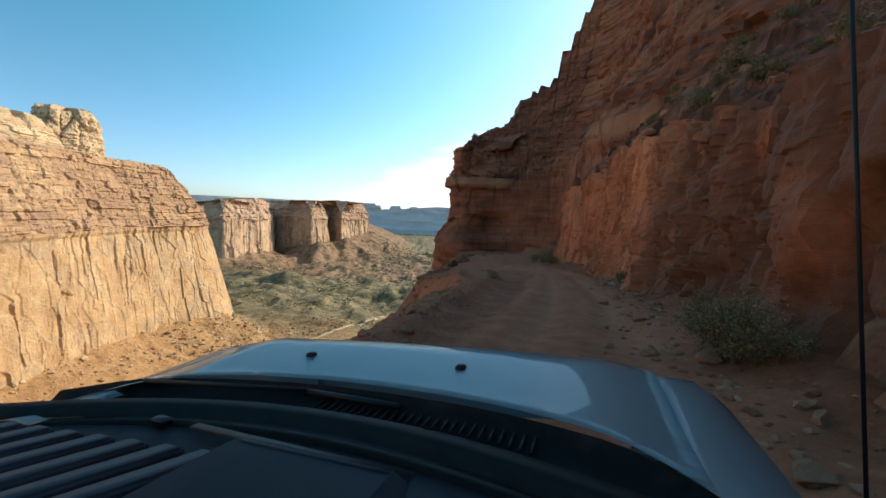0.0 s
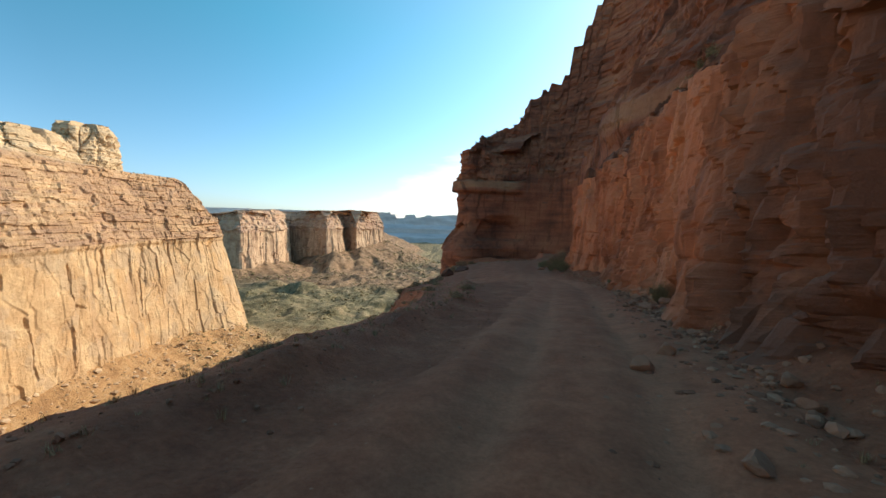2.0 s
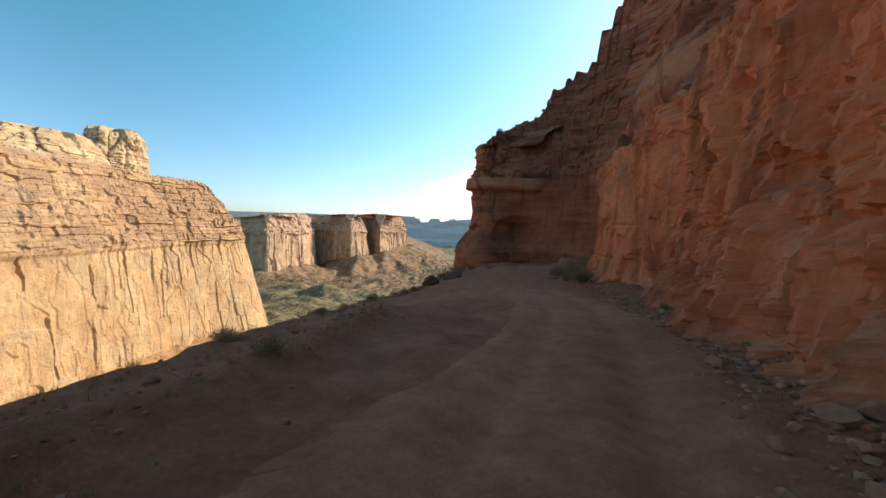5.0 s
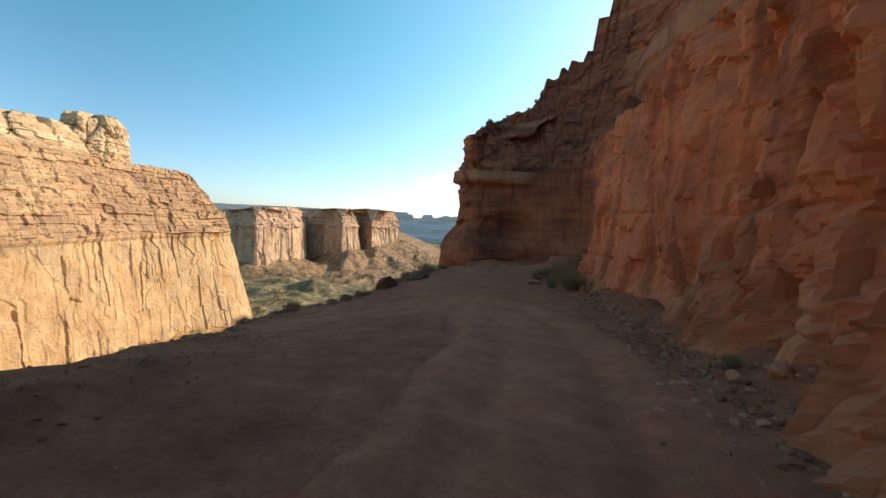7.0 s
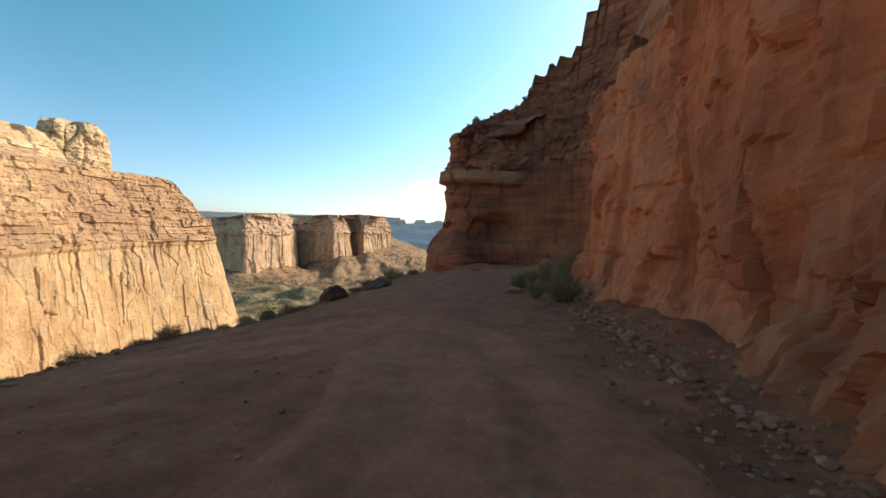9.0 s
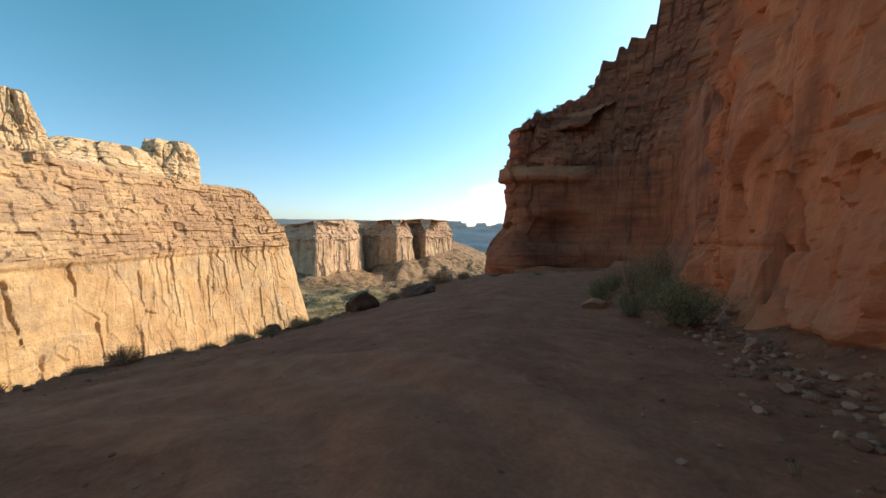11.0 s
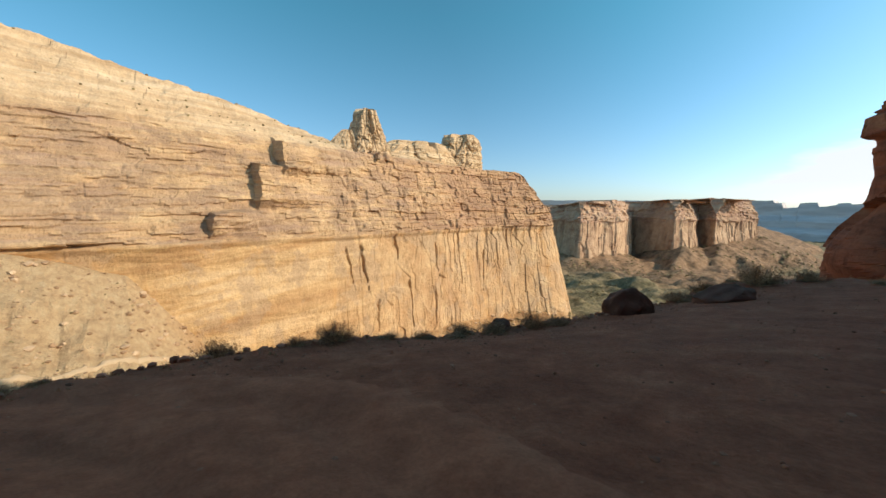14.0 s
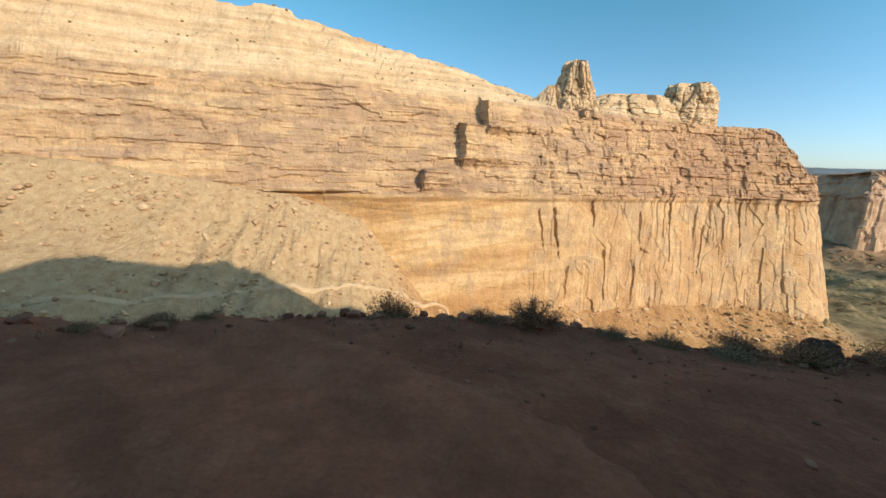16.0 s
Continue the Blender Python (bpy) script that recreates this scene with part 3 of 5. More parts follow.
def far_relief(s, z, xy):
    y = np.broadcast_to(xy[None, :, 1], z.shape)
    zz = z + 1.6 * fbm(s / 34, z / 12, 3, 101)
    d1, j1 = blocks(s, zz, 6.5, 15.0, 1)
    d2, j2 = blocks(s, zz, 2.6, 5.5, 2)
    d3, j3 = blocks(s, zz, 1.1, 2.6, 5)
    rugged = 0.2 + 0.8 * smooth(y, 90, 200)
    f, edge = facets(s, zz, 9, 6, 102)
    up = -0.30 * (z + 20) + rugged * (2.6 * d1 + 1.5 * d2 + 0.35 * d3) + 1.8 * fbm(s / 28, z / 20, 4, 3) + 1.1 * f * (rugged - 0.15) - 0.3 * rugged * (j2 < 0.3)
    plain = 1 - smooth(y, 110, 190)
    up = up + plain * (1.0 * overhangs(s, z, 8.5, 20, 141) + 0.6 * overhangs(s, z, 3.7, 13, 142) + 0.3 * overhangs(s, z, 1.7, 18, 143)) + 0.4 * (1 - plain) * overhangs(s, z, 3.1, 12, 144)
    up = up + plain * (0.6 * plates(s, z, 26, 6, 145)[0] + 0.3 * plates(s, z, 8, 2.6, 154)[0])
    up = up - rugged * (1.6 * cracks(s, z, 34, 6) + 0.8 * cracks(s, z, 13, 7, 0.3))
    for y0, z0, z1, deep, run in STEPS:
        jag = y0 + 1.2 * fbm(z / 4, z * 0 + y0, 3, 103)
        up = up + deep * (y > jag) * (1 - smooth(y, y0, y0 + run)) * smooth(z + 2 * fbm(s / 5, z / 5, 2, 113), z0 - 2, z0 + 10.0) * (1 - smooth(z + 1.2 * fbm(s / 6, z / 6, 2, 114), z1 - 1.5, z1))
    flute = smooth(y + 25 * fbm(s / 30, z / 25, 3, 148), 110, 230)
    sw = s + 2.5 * fbm(s / 25, z / 30, 3, 104)
    sheet, _ = facets(sw, z, 22, 34, 106, 0.6)
    patch = smooth(fbm(s / 26, z / 40, 2, 109), -0.25, 0.25)
    low = 2.0 * fbm(s / 30, z / 60, 3, 11) + flute * (0.2 + 0.8 * patch) * (1.15 * flutes(sw, z, 6.5, 105, 4) + 0.3 * flutes(sw, z, 2.8, 107, 4)) + 0.9 * flute * flutes(sw, z, 15, 147, 5.0) + (0.15 + 0.35 * flute) * sheet + 0.35 * flute * plates(sw, z, 7, 16, 153)[0]
    low = low - 0.7 * flute * cracks(s, z, 13, 14, 0.02) * smooth(vnoise(s / 9, z / 14, 146), 0.5, 0.65) - 1.0 * cracks(s, z, 61, 15, -0.2) * smooth(y, 95, 130)
    for y0, z1, z0, wide, deep, tilt in FISSURES:
        mid = y0 + tilt * (z - z1) + 1.6 * fbm(z / 7, z * 0 + y0, 3, 149)
        low = low - deep * np.clip(1.3 - np.abs(y - mid) / (wide * (0.4 + 0.8 * vnoise(z / 5, z * 0 + y0, 151)) * np.clip(0.25 + 1.3 * (z - z0) / (z1 - z0), 0.25, 1.5)), 0, 1) * smooth(z, z0, z0 + 6) * (1 - smooth(z, z1 - 3, z1))
    low = low + (1 - flute) * (1.5 * fbm(s / 90, (z + 0.07 * s) / 8.0, 4, 16)) - (0.05 + 0.08 * smooth(y, 180, 380) + 0.14 * smooth(y, 340, 400)) * (z + 20)
    low = low + 1.8 * smooth(z, -25, -21.5) - 4 * smooth(y, 70, 20)
    return np.where(z > -20 + 0.8 * fbm(s / 15, s * 0, 2, 108), up, low)


def far_cap(y):
    return np.interp(y, [-260, -100, -30, 2, 44, 107, 140, 155, 170, 200, 227, 240, 262, 285, 300, 390], [62, 48, 39, 39, 31, 22, 15, 12, 9, 8, 8, 7, 5, 3, 1, 0])


def far_top(s, xy):
    return 33.5 + 0.9 * fbm(s / 9, s * 0, 3, 9) - 34 * smooth(xy[:, 1], 352, 392)


def far_back(back, s, xy):
    """Slickrock above the rim: rising in uneven steps to the skyline."""
    whole = far_cap(xy[:, 1])[None]
    share = np.clip(back / (24 + 8 * fbm(s / 40, s * 0, 2, 115)), 0, 1)
    n = 9.0
    wob = share * n + 0.7 * fbm(s / 18, back / 10, 3, 116) * smooth(share, 0, 0.15)
    steps = (np.floor(wob) + smooth(wob - np.floor(wob), 0.45, 1.0)) / n
    up = whole * (0.25 * np.clip(share, 0, 1) + 0.75 * np.clip(steps, 0, 1.02))
    return up + (0.4 + 0.06 * whole) * fbm(s / 9, back / 5, 4, 117) * smooth(back, 0, 4) + 0.5 * facets(s, back, 16, 4, 118)[0] * smooth(back, 0.5, 3) - 0.1 * np.maximum(0, back - 40)


far_wall = cliff("canyon_wall", WALL + [(-262, 420), (-330, 470), (-420, 520)], 0.75, lambda s, xy: np.full(len(s), -125.0), far_top, 0.75, far_relief,
                 (150, 60, far_back), M_FAR, "sunlit tan sandstone canyon wall with varnished blocky upper band")


# ---- wall beside the road ----
def near_top(s, xy):
    y = xy[:, 1]
    z = np.interp(y, [-45, -6, 0, 7, 17, 23, 27, 32, 36, 41, 46, 51, 57, 64, 70], [3.5, 1.5, 1.6, 2.4, 3.8, 4.9, 6.0, 5.9, 4.9, 4.1, 3.7, 2.6, -0.5, -2.5, -3.5])
    return z + 0.45 * fbm(s / 2.5, s * 0, 3, 50)


def worn(a, times):
    """Breaks worn round: the grid smoothed again and again."""
    for _ in range(times):
        a = np.pad(a, 1, mode="edge")
        a = (4 * a[1:-1, 1:-1] + a[:-2, 1:-1] + a[2:, 1:-1] + a[1:-1, :-2] + a[1:-1, 2:]) / 8
    return a


def near_relief(s, z, xy):
    foot = bench(xy[:, 0], np.minimum(xy[:, 1], 125))[None]
    h = z - foot
    lean = s + 0.12 * z
    calm = smooth(fbm(s / 6, z / 7, 2, 68), -0.10, 0.20)
    slab, _ = facets(lean, z, 3.0, 8.0, 60, 1.0)
    skin, rim = plates(lean, z, 1.7, 4.2, 61)
    flake, _ = plates(lean, z, 0.62, 1.5, 62)
    chip, _ = plates(s, z, 0.26, 0.5, 65)
    out = 0.45 * fbm(s / 11, z / 16, 3, 63) + 0.42 * worn(slab, 12) + 0.34 * worn(np.maximum(skin, -0.45), 2) + (0.27 - 0.17 * calm) * np.maximum(flake, -0.6) + (0.085 - 0.05 * calm) * chip
    out = out + (0.36 - 0.26 * calm) * worn(flutes(lean, z, 0.85, 57, 4), 1) + (0.15 - 0.11 * calm) * flutes(lean, z, 0.36, 58, 4) + 0.03 * fbm(s / 0.4, z / 0.4, 3, 69)
    out = out - 0.10 * np.clip(1 - rim * 14, 0, 1) - 0.6 * cracks(lean, z, 3.4, 66, 0.10) - 0.4 * cracks(lean, z, 1.6, 67, -0.15) * (1 - 0.7 * calm)
    # a few level partings, and rounded dipping beds low on the first stretch
    part_at = z + 0.5 * fbm(s / 9, s * 0, 3, 64)
    for level, deep in ((-3.2, 0.10), (-1.1, 0.14), (1.6, 0.08)):
        out = out - deep * np.exp(-((part_at - level) / 0.07) ** 2) * smooth(vnoise(s / 3.5, s * 0 + level, 59), 0.35, 0.6)
    first = 0.8 - 0.8 * smooth(np.broadcast_to(xy[None, :, 1], z.shape), 5, 11)
    dip = z - 0.10 * s + 0.35 * fbm(s / 5, z / 2, 3, 53)
    out = out * (1 - 0.45 * first) + first * (0.10 * np.abs(np.sin(dip * 2.3)) ** 0.8 + 0.03 * np.abs(np.sin(dip * 6.1 + 1))) * smooth(vnoise(s / 2.2, z / 1.5, 152), 0.3, 0.7)
    out[1:-1, 1:-1] = (14 * out[1:-1, 1:-1] + out[:-2, 1:-1] + out[2:, 1:-1] + out[1:-1, :-2] + out[1:-1, 2:]) / 18
    return out - 0.10 * h + 0.5 * np.exp(-np.maximum(h, 0) / 0.7)


def near_back(back, s, xy):
    """Ledgy slope of bedded rock and earth above the wall, steeper and craggier along its farther half."""
    steep = smooth(xy[:, 1], 20, 34)[None]
    rise = back * (0.62 + 0.34 * steep)
    beds = rise / 1.15 + 0.9 * fbm(s / 7, back / 4, 3, 54)
    stepped = (np.floor(beds) + smooth(beds - np.floor(beds), 0.35, 0.75)) * 1.15 - 0.5
    fine = rise / 0.42 + 0.7 * fbm(s / 3, back / 2, 3, 52)
    small = (np.floor(fine) + smooth(fine - np.floor(fine), 0.4, 0.8)) * 0.42 - 0.2
    ledges = 0.2 * rise + 0.5 * stepped + 0.3 * small
    return ledges * smooth(back, 0, 0.5) + (0.35 + 0.25 * steep) * fbm(s / 2.2, back / 1.6, 4, 55) * smooth(back, 0, 1) + (0.5 + 0.4 * steep) * facets(s, back, 1.6, 1.0, 56)[0] * smooth(back, 0, 0.6)


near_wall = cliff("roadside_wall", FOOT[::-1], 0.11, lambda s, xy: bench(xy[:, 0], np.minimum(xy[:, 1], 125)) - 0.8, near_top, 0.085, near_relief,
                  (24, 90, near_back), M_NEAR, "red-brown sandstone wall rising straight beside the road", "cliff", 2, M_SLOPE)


# ---- headland beyond the bend ----
NOSE = [(27, 14), (27, 30), (24.5, 42), (22, 52), (22.5, 62), (27, 82), (31, 103), (36, 119), (38.5, 129), (37, 137), (31, 141.5), (22, 142), (11, 140), (4.5, 140), (1.8, 144), (4, 153), (16, 176), (50, 220), (120, 270)]


def stairs(x, at, high):
    """Heights that climb in jumps."""
    return np.array(high)[np.clip(np.searchsorted(at, x), 0, len(high) - 1)]


def setback(z):
    """How far the upper beds stand back from the foot of the face."""
    return np.interp(z, [14, 28, 43, 61, 76, 96], [0, 9, 14, 17, 22, 28])


def nose_top(s, xy):
    x, y = xy[:, 0], xy[:, 1]
    d = np.gradient(xy, axis=0)
    out_x = d[:, 1] / np.hypot(d[:, 0], d[:, 1])
    wob = 0.8 * fbm(s / 3, s * 0, 2, 74)
    z = np.full(len(s), 50.0)
    for _ in range(12):
        xx = x + wob - out_x * setback(z) * smooth(x, 4, 14)
        low = np.interp(xx, [0, 2, 5, 9, 12, 25], [21.5, 22.5, 25.5, 28.5, 30.2, 36.5])
        z = 0.5 * z + 0.5 * np.where(xx > 25.5, stairs(xx, [26.8, 30, 34, 37.5, 40.8, 44.8, 47.5, 51, 56, 64], [39.5, 44.5, 48, 51, 54.5, 64, 71, 77, 82, 87, 92]), low)
    z = z + 0.9 * np.floor(2 * vnoise(s / 3.0, s * 0, 70))
    z = np.minimum(z, 92 - 1.0 * np.maximum(0, y - 147))
    return np.maximum(z, 14) + 0.8 * fbm(s / 2.0, s * 0, 3, 71)


def nose_relief(s, z, xy):
    x = np.broadcast_to(xy[None, :, 0], z.shape)
    tip = 1 - smooth(x, 4, 14)
    z = z + 1.3 * fbm(s / 16, s * 0, 3, 81) * smooth(z, 2, 8)
    zz = z + 0.8 * fbm(s / 14, z / 6, 3, 76)
    d1, j1 = blocks(s, zz, 3.6, 6.5, 71)
    d2, j2 = blocks(s, zz, 1.3, 2.8, 72)
    d3, _ = blocks(s, zz, 0.6, 4.0, 78)
    f, _ = facets(s, z, 4.5, 5, 75)
    up = smooth(z + 0.5 * fbm(s / 4, s * 0, 2, 79), 14.0, 14.8)
    lean = tip * 0.16 * np.maximum(0, z - 14) + (1 - tip) * setback(z)
    beds = np.floor(lean / 1.6 + 0.4 * fbm(s / 9, z / 9, 2, 80)) * 1.6
    out = up * (1.8 * d1 + 1.2 * d2 + 0.4 * d3 + 0.9 * f - 0.4 * lean - 0.6 * beds - 2.2 - 0.5 * cracks(s, z, 7, 84))
    out = out + 0.7 * fbm(s / 9, z / 6, 4, 73) + 0.2 * f + (1 - up) * (0.35 * overhangs(s, z, 2.4, 11, 85) + 0.15 * d3)
    ledge = (1.2 + 0.6 * tip) * smooth(z, 9.8, 11.0) * (1 - smooth(z, 14, 14.8))
    hollow = -2.6 * smooth(z, -6.5, -5.5) * (1 - smooth(z, -1.5, 3)) * (1 - tip)
    alcove = smooth(x, 19, 27) * (1 - smooth(np.broadcast_to(xy[None, :, 1], z.shape), 150, 170))
    pad = np.pad(out, ((0, 0), (10, 10)), mode="edge")
    run = np.cumsum(pad, 1)
    even = (run[:, 20:] - np.concatenate([np.zeros((out.shape[0], 1)), run[:, :-21]], 1)) / 21
    crag = 1.1 * facets(s, zz, 2.2, 1.6, 82)[0] + 0.5 * blocks(s, zz, 1.5, 1.6, 83)[0]
    out = out + alcove * (0.95 * (even - out) + 0.45 * up * crag)
    return out + (ledge + hollow) * (1 - alcove) + (2.4 + 3.2 * tip) * (1 - smooth(z, -10, 0.5 - 2.5 * (1 - tip))) + 0.8 * f * (1 - up) * tip


headland = cliff("headland", NOSE[::-1], 0.5, lambda s, xy: np.full(len(s), -30.0), nose_top, 0.5, nose_relief,
                 (18, 16, gentle(0.10, 1.0, 2.5, 77)), M_NOSE, "dark red sandstone headland with pale ledge and overhang", "cliff", 3, None, 70)


# ---- upper cliff above the road ----
UPPER = [(2, -60), (14, -20), (21, 5), (25, 25), (30, 45), (40, 62), (56, 80), (74, 110), (90, 150), (140, 180)]


def upper_top(s, xy):
    y = xy[:, 1]
    return np.interp(y, [-60, 0, 20, 45, 70, 140], [34, 38, 44, 54, 64, 74]) + 1.0 * fbm(s / 4, s * 0, 3, 80)


def upper_relief(s, z, xy):
    zz = z + 0.9 * fbm(s / 14, z / 6, 3, 86)
    d1, _ = blocks(s, zz, 3.6, 5.0, 81)
    d2, _ = blocks(s, zz, 1.3, 2.4, 82)
    return 1.8 * d1 + 1.0 * d2 + 0.9 * facets(s, z, 4, 5, 84)[0] - 0.28 * (z - 10) + 1.2 * fbm(s / 12, z / 9, 3, 83)


upper_wall = cliff("upper_cliff", UPPER[::-1], 0.45, lambda s, xy: np.full(len(s), 2.0), upper_top, 0.45, upper_relief,
                   (200, 30, gentle(0.03, 1.2, 3.0, 87)), M_NOSE, "stepped red sandstone crags above the road")


# ---- mesas down the canyon ----
def polar(az, d):
    return (-d * math.sin(radians(az)), d * math.cos(radians(az)))


MESA = [polar(44, 1400), polar(37, 1180), polar(32.5, 1130), polar(29.6, 1060), (-490, 1055), (-530, 1180), (-600, 1360), (-431, 1258), (-411, 1334), (-445, 1490),
        (-379, 1430), (-321, 1655), (-420, 1800), (-600, 2200)]


def mesa_top(s, xy):
    az, d = np.degrees(np.arctan2(-xy[:, 0], xy[:, 1])), np.hypot(xy[:, 0], xy[:, 1])
    return np.minimum(d, 1500) * np.tan(np.radians(np.interp(az, [11, 19, 25, 31, 40], [1.5, 1.36, 1.1, 0.7, 0.55]))) - 2 + 3 * fbm(s / 40, s * 0, 3, 95) + 3.5 * (vnoise(s / 55, s * 0, 86) > 0.62)


def mesa_relief(s, z, xy):
    d1, _ = blocks(s, z, 9, 22, 91)
    up = smooth(z + 7 * fbm(s / 30, s * 0, 3, 87), -34, -28)
    sw = s + 8 * fbm(s / 60, z / 45, 3, 191)
    pillar = facets(sw, z, 24, 110, 92, 1.3)[0]
    flute = flutes(sw, z, 12, 89)
    top = -0.55 * (z + 32) + 5.5 * blocks(s, z, 5, 14, 88)[0] + 3 * facets(s, z, 16, 10, 192)[0]
    flare = 9 * (1 - smooth(z, -125, -45)) * (0.2 + vnoise(s / 45, s * 0, 193))
    return up * (5 * d1 + top) + (1 - up) * (2.6 * pillar + 2.4 * flute + 1.0 * d1) + flare - 3.5 * cracks(sw, z, 45, 93) + 4 * fbm(s / 60, z / 60, 4, 94)


mesa = cliff("mesa", MESA, 3.0, lambda s, xy: np.full(len(s), -175.0), mesa_top, 3.5, mesa_relief,
             (90, 8, gentle(-0.06, 3, 30, 96)), M_MESA, "distant sandstone mesa with lit buttresses and shaded bays", "cliff", 0)

def far_skyline(s, xy):
    """Level plateau with a few lone blocks and a stepped end."""
    az = np.degrees(np.arctan2(-xy[:, 0], xy[:, 1]))
    z = np.interp(az, [-30, 0, 3, 6, 9, 12, 40], [110, 84, 70, 48, 34, 30, 30]) + 5 * fbm(s / 90, s * 0, 3, 98)
    return z + 34 * (np.abs(az - 7.4) < 0.75) + 40 * (az > 9.7) + 22 * (az > 10.4) + 12 * (np.abs(az - 4.6) < 0.5)


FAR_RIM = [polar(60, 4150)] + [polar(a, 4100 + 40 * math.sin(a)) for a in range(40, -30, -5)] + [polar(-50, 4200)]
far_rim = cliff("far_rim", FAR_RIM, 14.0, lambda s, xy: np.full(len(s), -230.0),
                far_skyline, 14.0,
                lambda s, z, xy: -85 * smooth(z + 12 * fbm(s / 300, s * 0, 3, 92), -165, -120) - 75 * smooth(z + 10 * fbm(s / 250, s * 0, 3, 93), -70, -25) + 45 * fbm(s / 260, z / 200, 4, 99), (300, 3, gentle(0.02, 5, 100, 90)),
                M_DISTANT, "plateau rim on the horizon with haze put into its pale colour")


# ---- towers on the rim of the opposite wall ----
def crag(name, base, high, wide, long, seed, peak, label, ragged=0.2):
    """A lone rock stump: rings round an upright axis, split into pillars, with a ragged top."""
    rings, around = 60, 160
    v, a = np.meshgrid(np.linspace(0, 1, rings), np.linspace(0, 2 * np.pi, around), indexing="ij")
    arc = np.minimum(a, 2 * np.pi - a) * 9
    tops = 1 - ragged * facets(arc, arc * 0, 4.5, 4, seed + 8, 0.4)[0].clip(-0.2, 1)
    z = v * high * tops
    pillar, gap = facets(arc, z, 4.2, 30.0, seed + 3, 1.0)
    bed, _ = blocks(arc, z, 2.3, 6.0, seed)
    r = peak(v) * (1 + 0.13 * pillar + 0.07 * bed + 0.05 * facets(arc, z, 1.6, 2.0, seed + 5)[0]) - 0.10 * np.clip(1 - gap * 5, 0, 1)
    r = r * (1 - smooth(v, 0.975, 1.0))
    x, y = base[0] + r * wide * np.cos(a), base[1] + r * long * np.sin(a)
    x[:, -1], y[:, -1], z[:, -1] = x[:, 0], y[:, 0], z[:, 0]
    return tagged(grid_mesh(name, x, y, base[2] + z, M_FAR), label, "rock tower", kind="structure")


crag("rock_spire", (-254, 183, 30), 36, 11, 13, 121, lambda v: np.interp(v, [0, 0.25, 0.5, 0.8, 0.93, 1], [1.4, 1.25, 1.02, 0.74, 0.64, 0.55]), "stout buff sandstone spire standing on the canyon rim")
crag("spire_shoulder", (-254, 168, 28), 22, 11, 17, 124, lambda v: np.interp(v, [0, 0.4, 0.8, 1], [1.2, 0.85, 0.45, 0.2]), "sloping buff sandstone shoulder beside the spire")
crag("rim_butte", (-328, 342, 24), 53, 20, 24, 131, lambda v: np.interp(v, [0, 0.3, 0.85, 1], [1.15, 1.05, 0.92, 0.75]), "squat blocky sandstone butte on the canyon rim", 0.13)
crag("rim_shoulder", (-330, 290, 24), 39, 20, 50, 137, lambda v: np.interp(v, [0, 0.4, 0.85, 1], [1.3, 1.1, 0.8, 0.6]), "rounded pale slickrock shoulder on the rim")


# ---- road surface and far tracks ----
def dirt_road():
    n = Nodes("packed_dirt")
    uv = n.add("ShaderNodeUVMap")
    sep = n.add("ShaderNodeSeparateXYZ")
    n.link(uv.outputs[0], sep.inputs[0])
    across = n.math("ADD", n.math("ABSOLUTE", n.math("SUBTRACT", sep.outputs["X"], 0.5)), n.math("MULTIPLY", n.math("SUBTRACT", n.noise(0.5, 3), 0.5), 0.10))
    rut = n.math("MULTIPLY", n.span(across, 0.08, 0.16), n.math("SUBTRACT", 1.0, n.span(across, 0.20, 0.30)))
    base = n.ramp(n.math("ADD", n.math("MULTIPLY", n.noise(1.3, 7, 0.65), 0.6), n.math("MULTIPLY", n.noise(0.28, 5, 0.6), 0.4)), [(0.3, (0.32, 0.104, 0.052)), (0.55, (0.50, 0.175, 0.088)), (0.75, (0.59, 0.235, 0.125))])
    colour = n.mix(n.math("MULTIPLY", n.math("MULTIPLY", rut, 0.45), n.span(n.axis("Y"), 30.0, 18.0)), base, (0.56, 0.235, 0.125))
    grit = n.noise(22.0, 6, 0.75)
    colour = n.mix(0.4, colour, n.ramp(grit, [(0.35, (0.4, 0.38, 0.36)), (0.62, (1, 1, 1))]), "MULTIPLY")
    colour = n.mix(0.45, colour, n.ramp(n.noise(3.2, 6, 0.7), [(0.38, (0.55, 0.52, 0.5)), (0.6, (1, 1, 1))]), "MULTIPLY")
    n.bump(n.math("ADD", n.math("MULTIPLY", grit, 0.25), n.noise(3.0, 8, 0.75)), 0.9, 0.08)
    return n.done(colour, 0.95)


def strip(name, line, width, step, lift, mat, label, category, cols=24):
    """A ribbon laid on the ground, its ragged sides sunk into it."""
    xy, s, nrm = line_points(line, step)
    u = np.linspace(-1, 1, cols)[:, None]
    edge = 1 + 0.22 * fbm(s[None] / (width * 0.6), u * 2, 3, 150)
    x, y = xy[None, :, 0] + nrm[None, :, 0] * u * width / 2 * edge, xy[None, :, 1] + nrm[None, :, 1] * u * width / 2 * edge
    z = ground_z(x, y) + lift * (1 - 2.2 * smooth(np.abs(u), 0.7, 1.0))
    ob = grid_mesh(name, x, y, z, mat, flat=False)
    layer = ob.data.uv_layers.new(name="across")
    index = np.empty(len(ob.data.loops), np.int32)
    ob.data.loops.foreach_get("vertex_index", index)
    uvs = np.stack([np.broadcast_to((u + 1) / 2, x.shape).ravel()[index], np.broadcast_to(s[None], x.shape).ravel()[index]], 1)
    layer.data.foreach_set("uv", uvs.astype(np.float32).ravel())
    return tagged(ob, label, category, kind="structure")


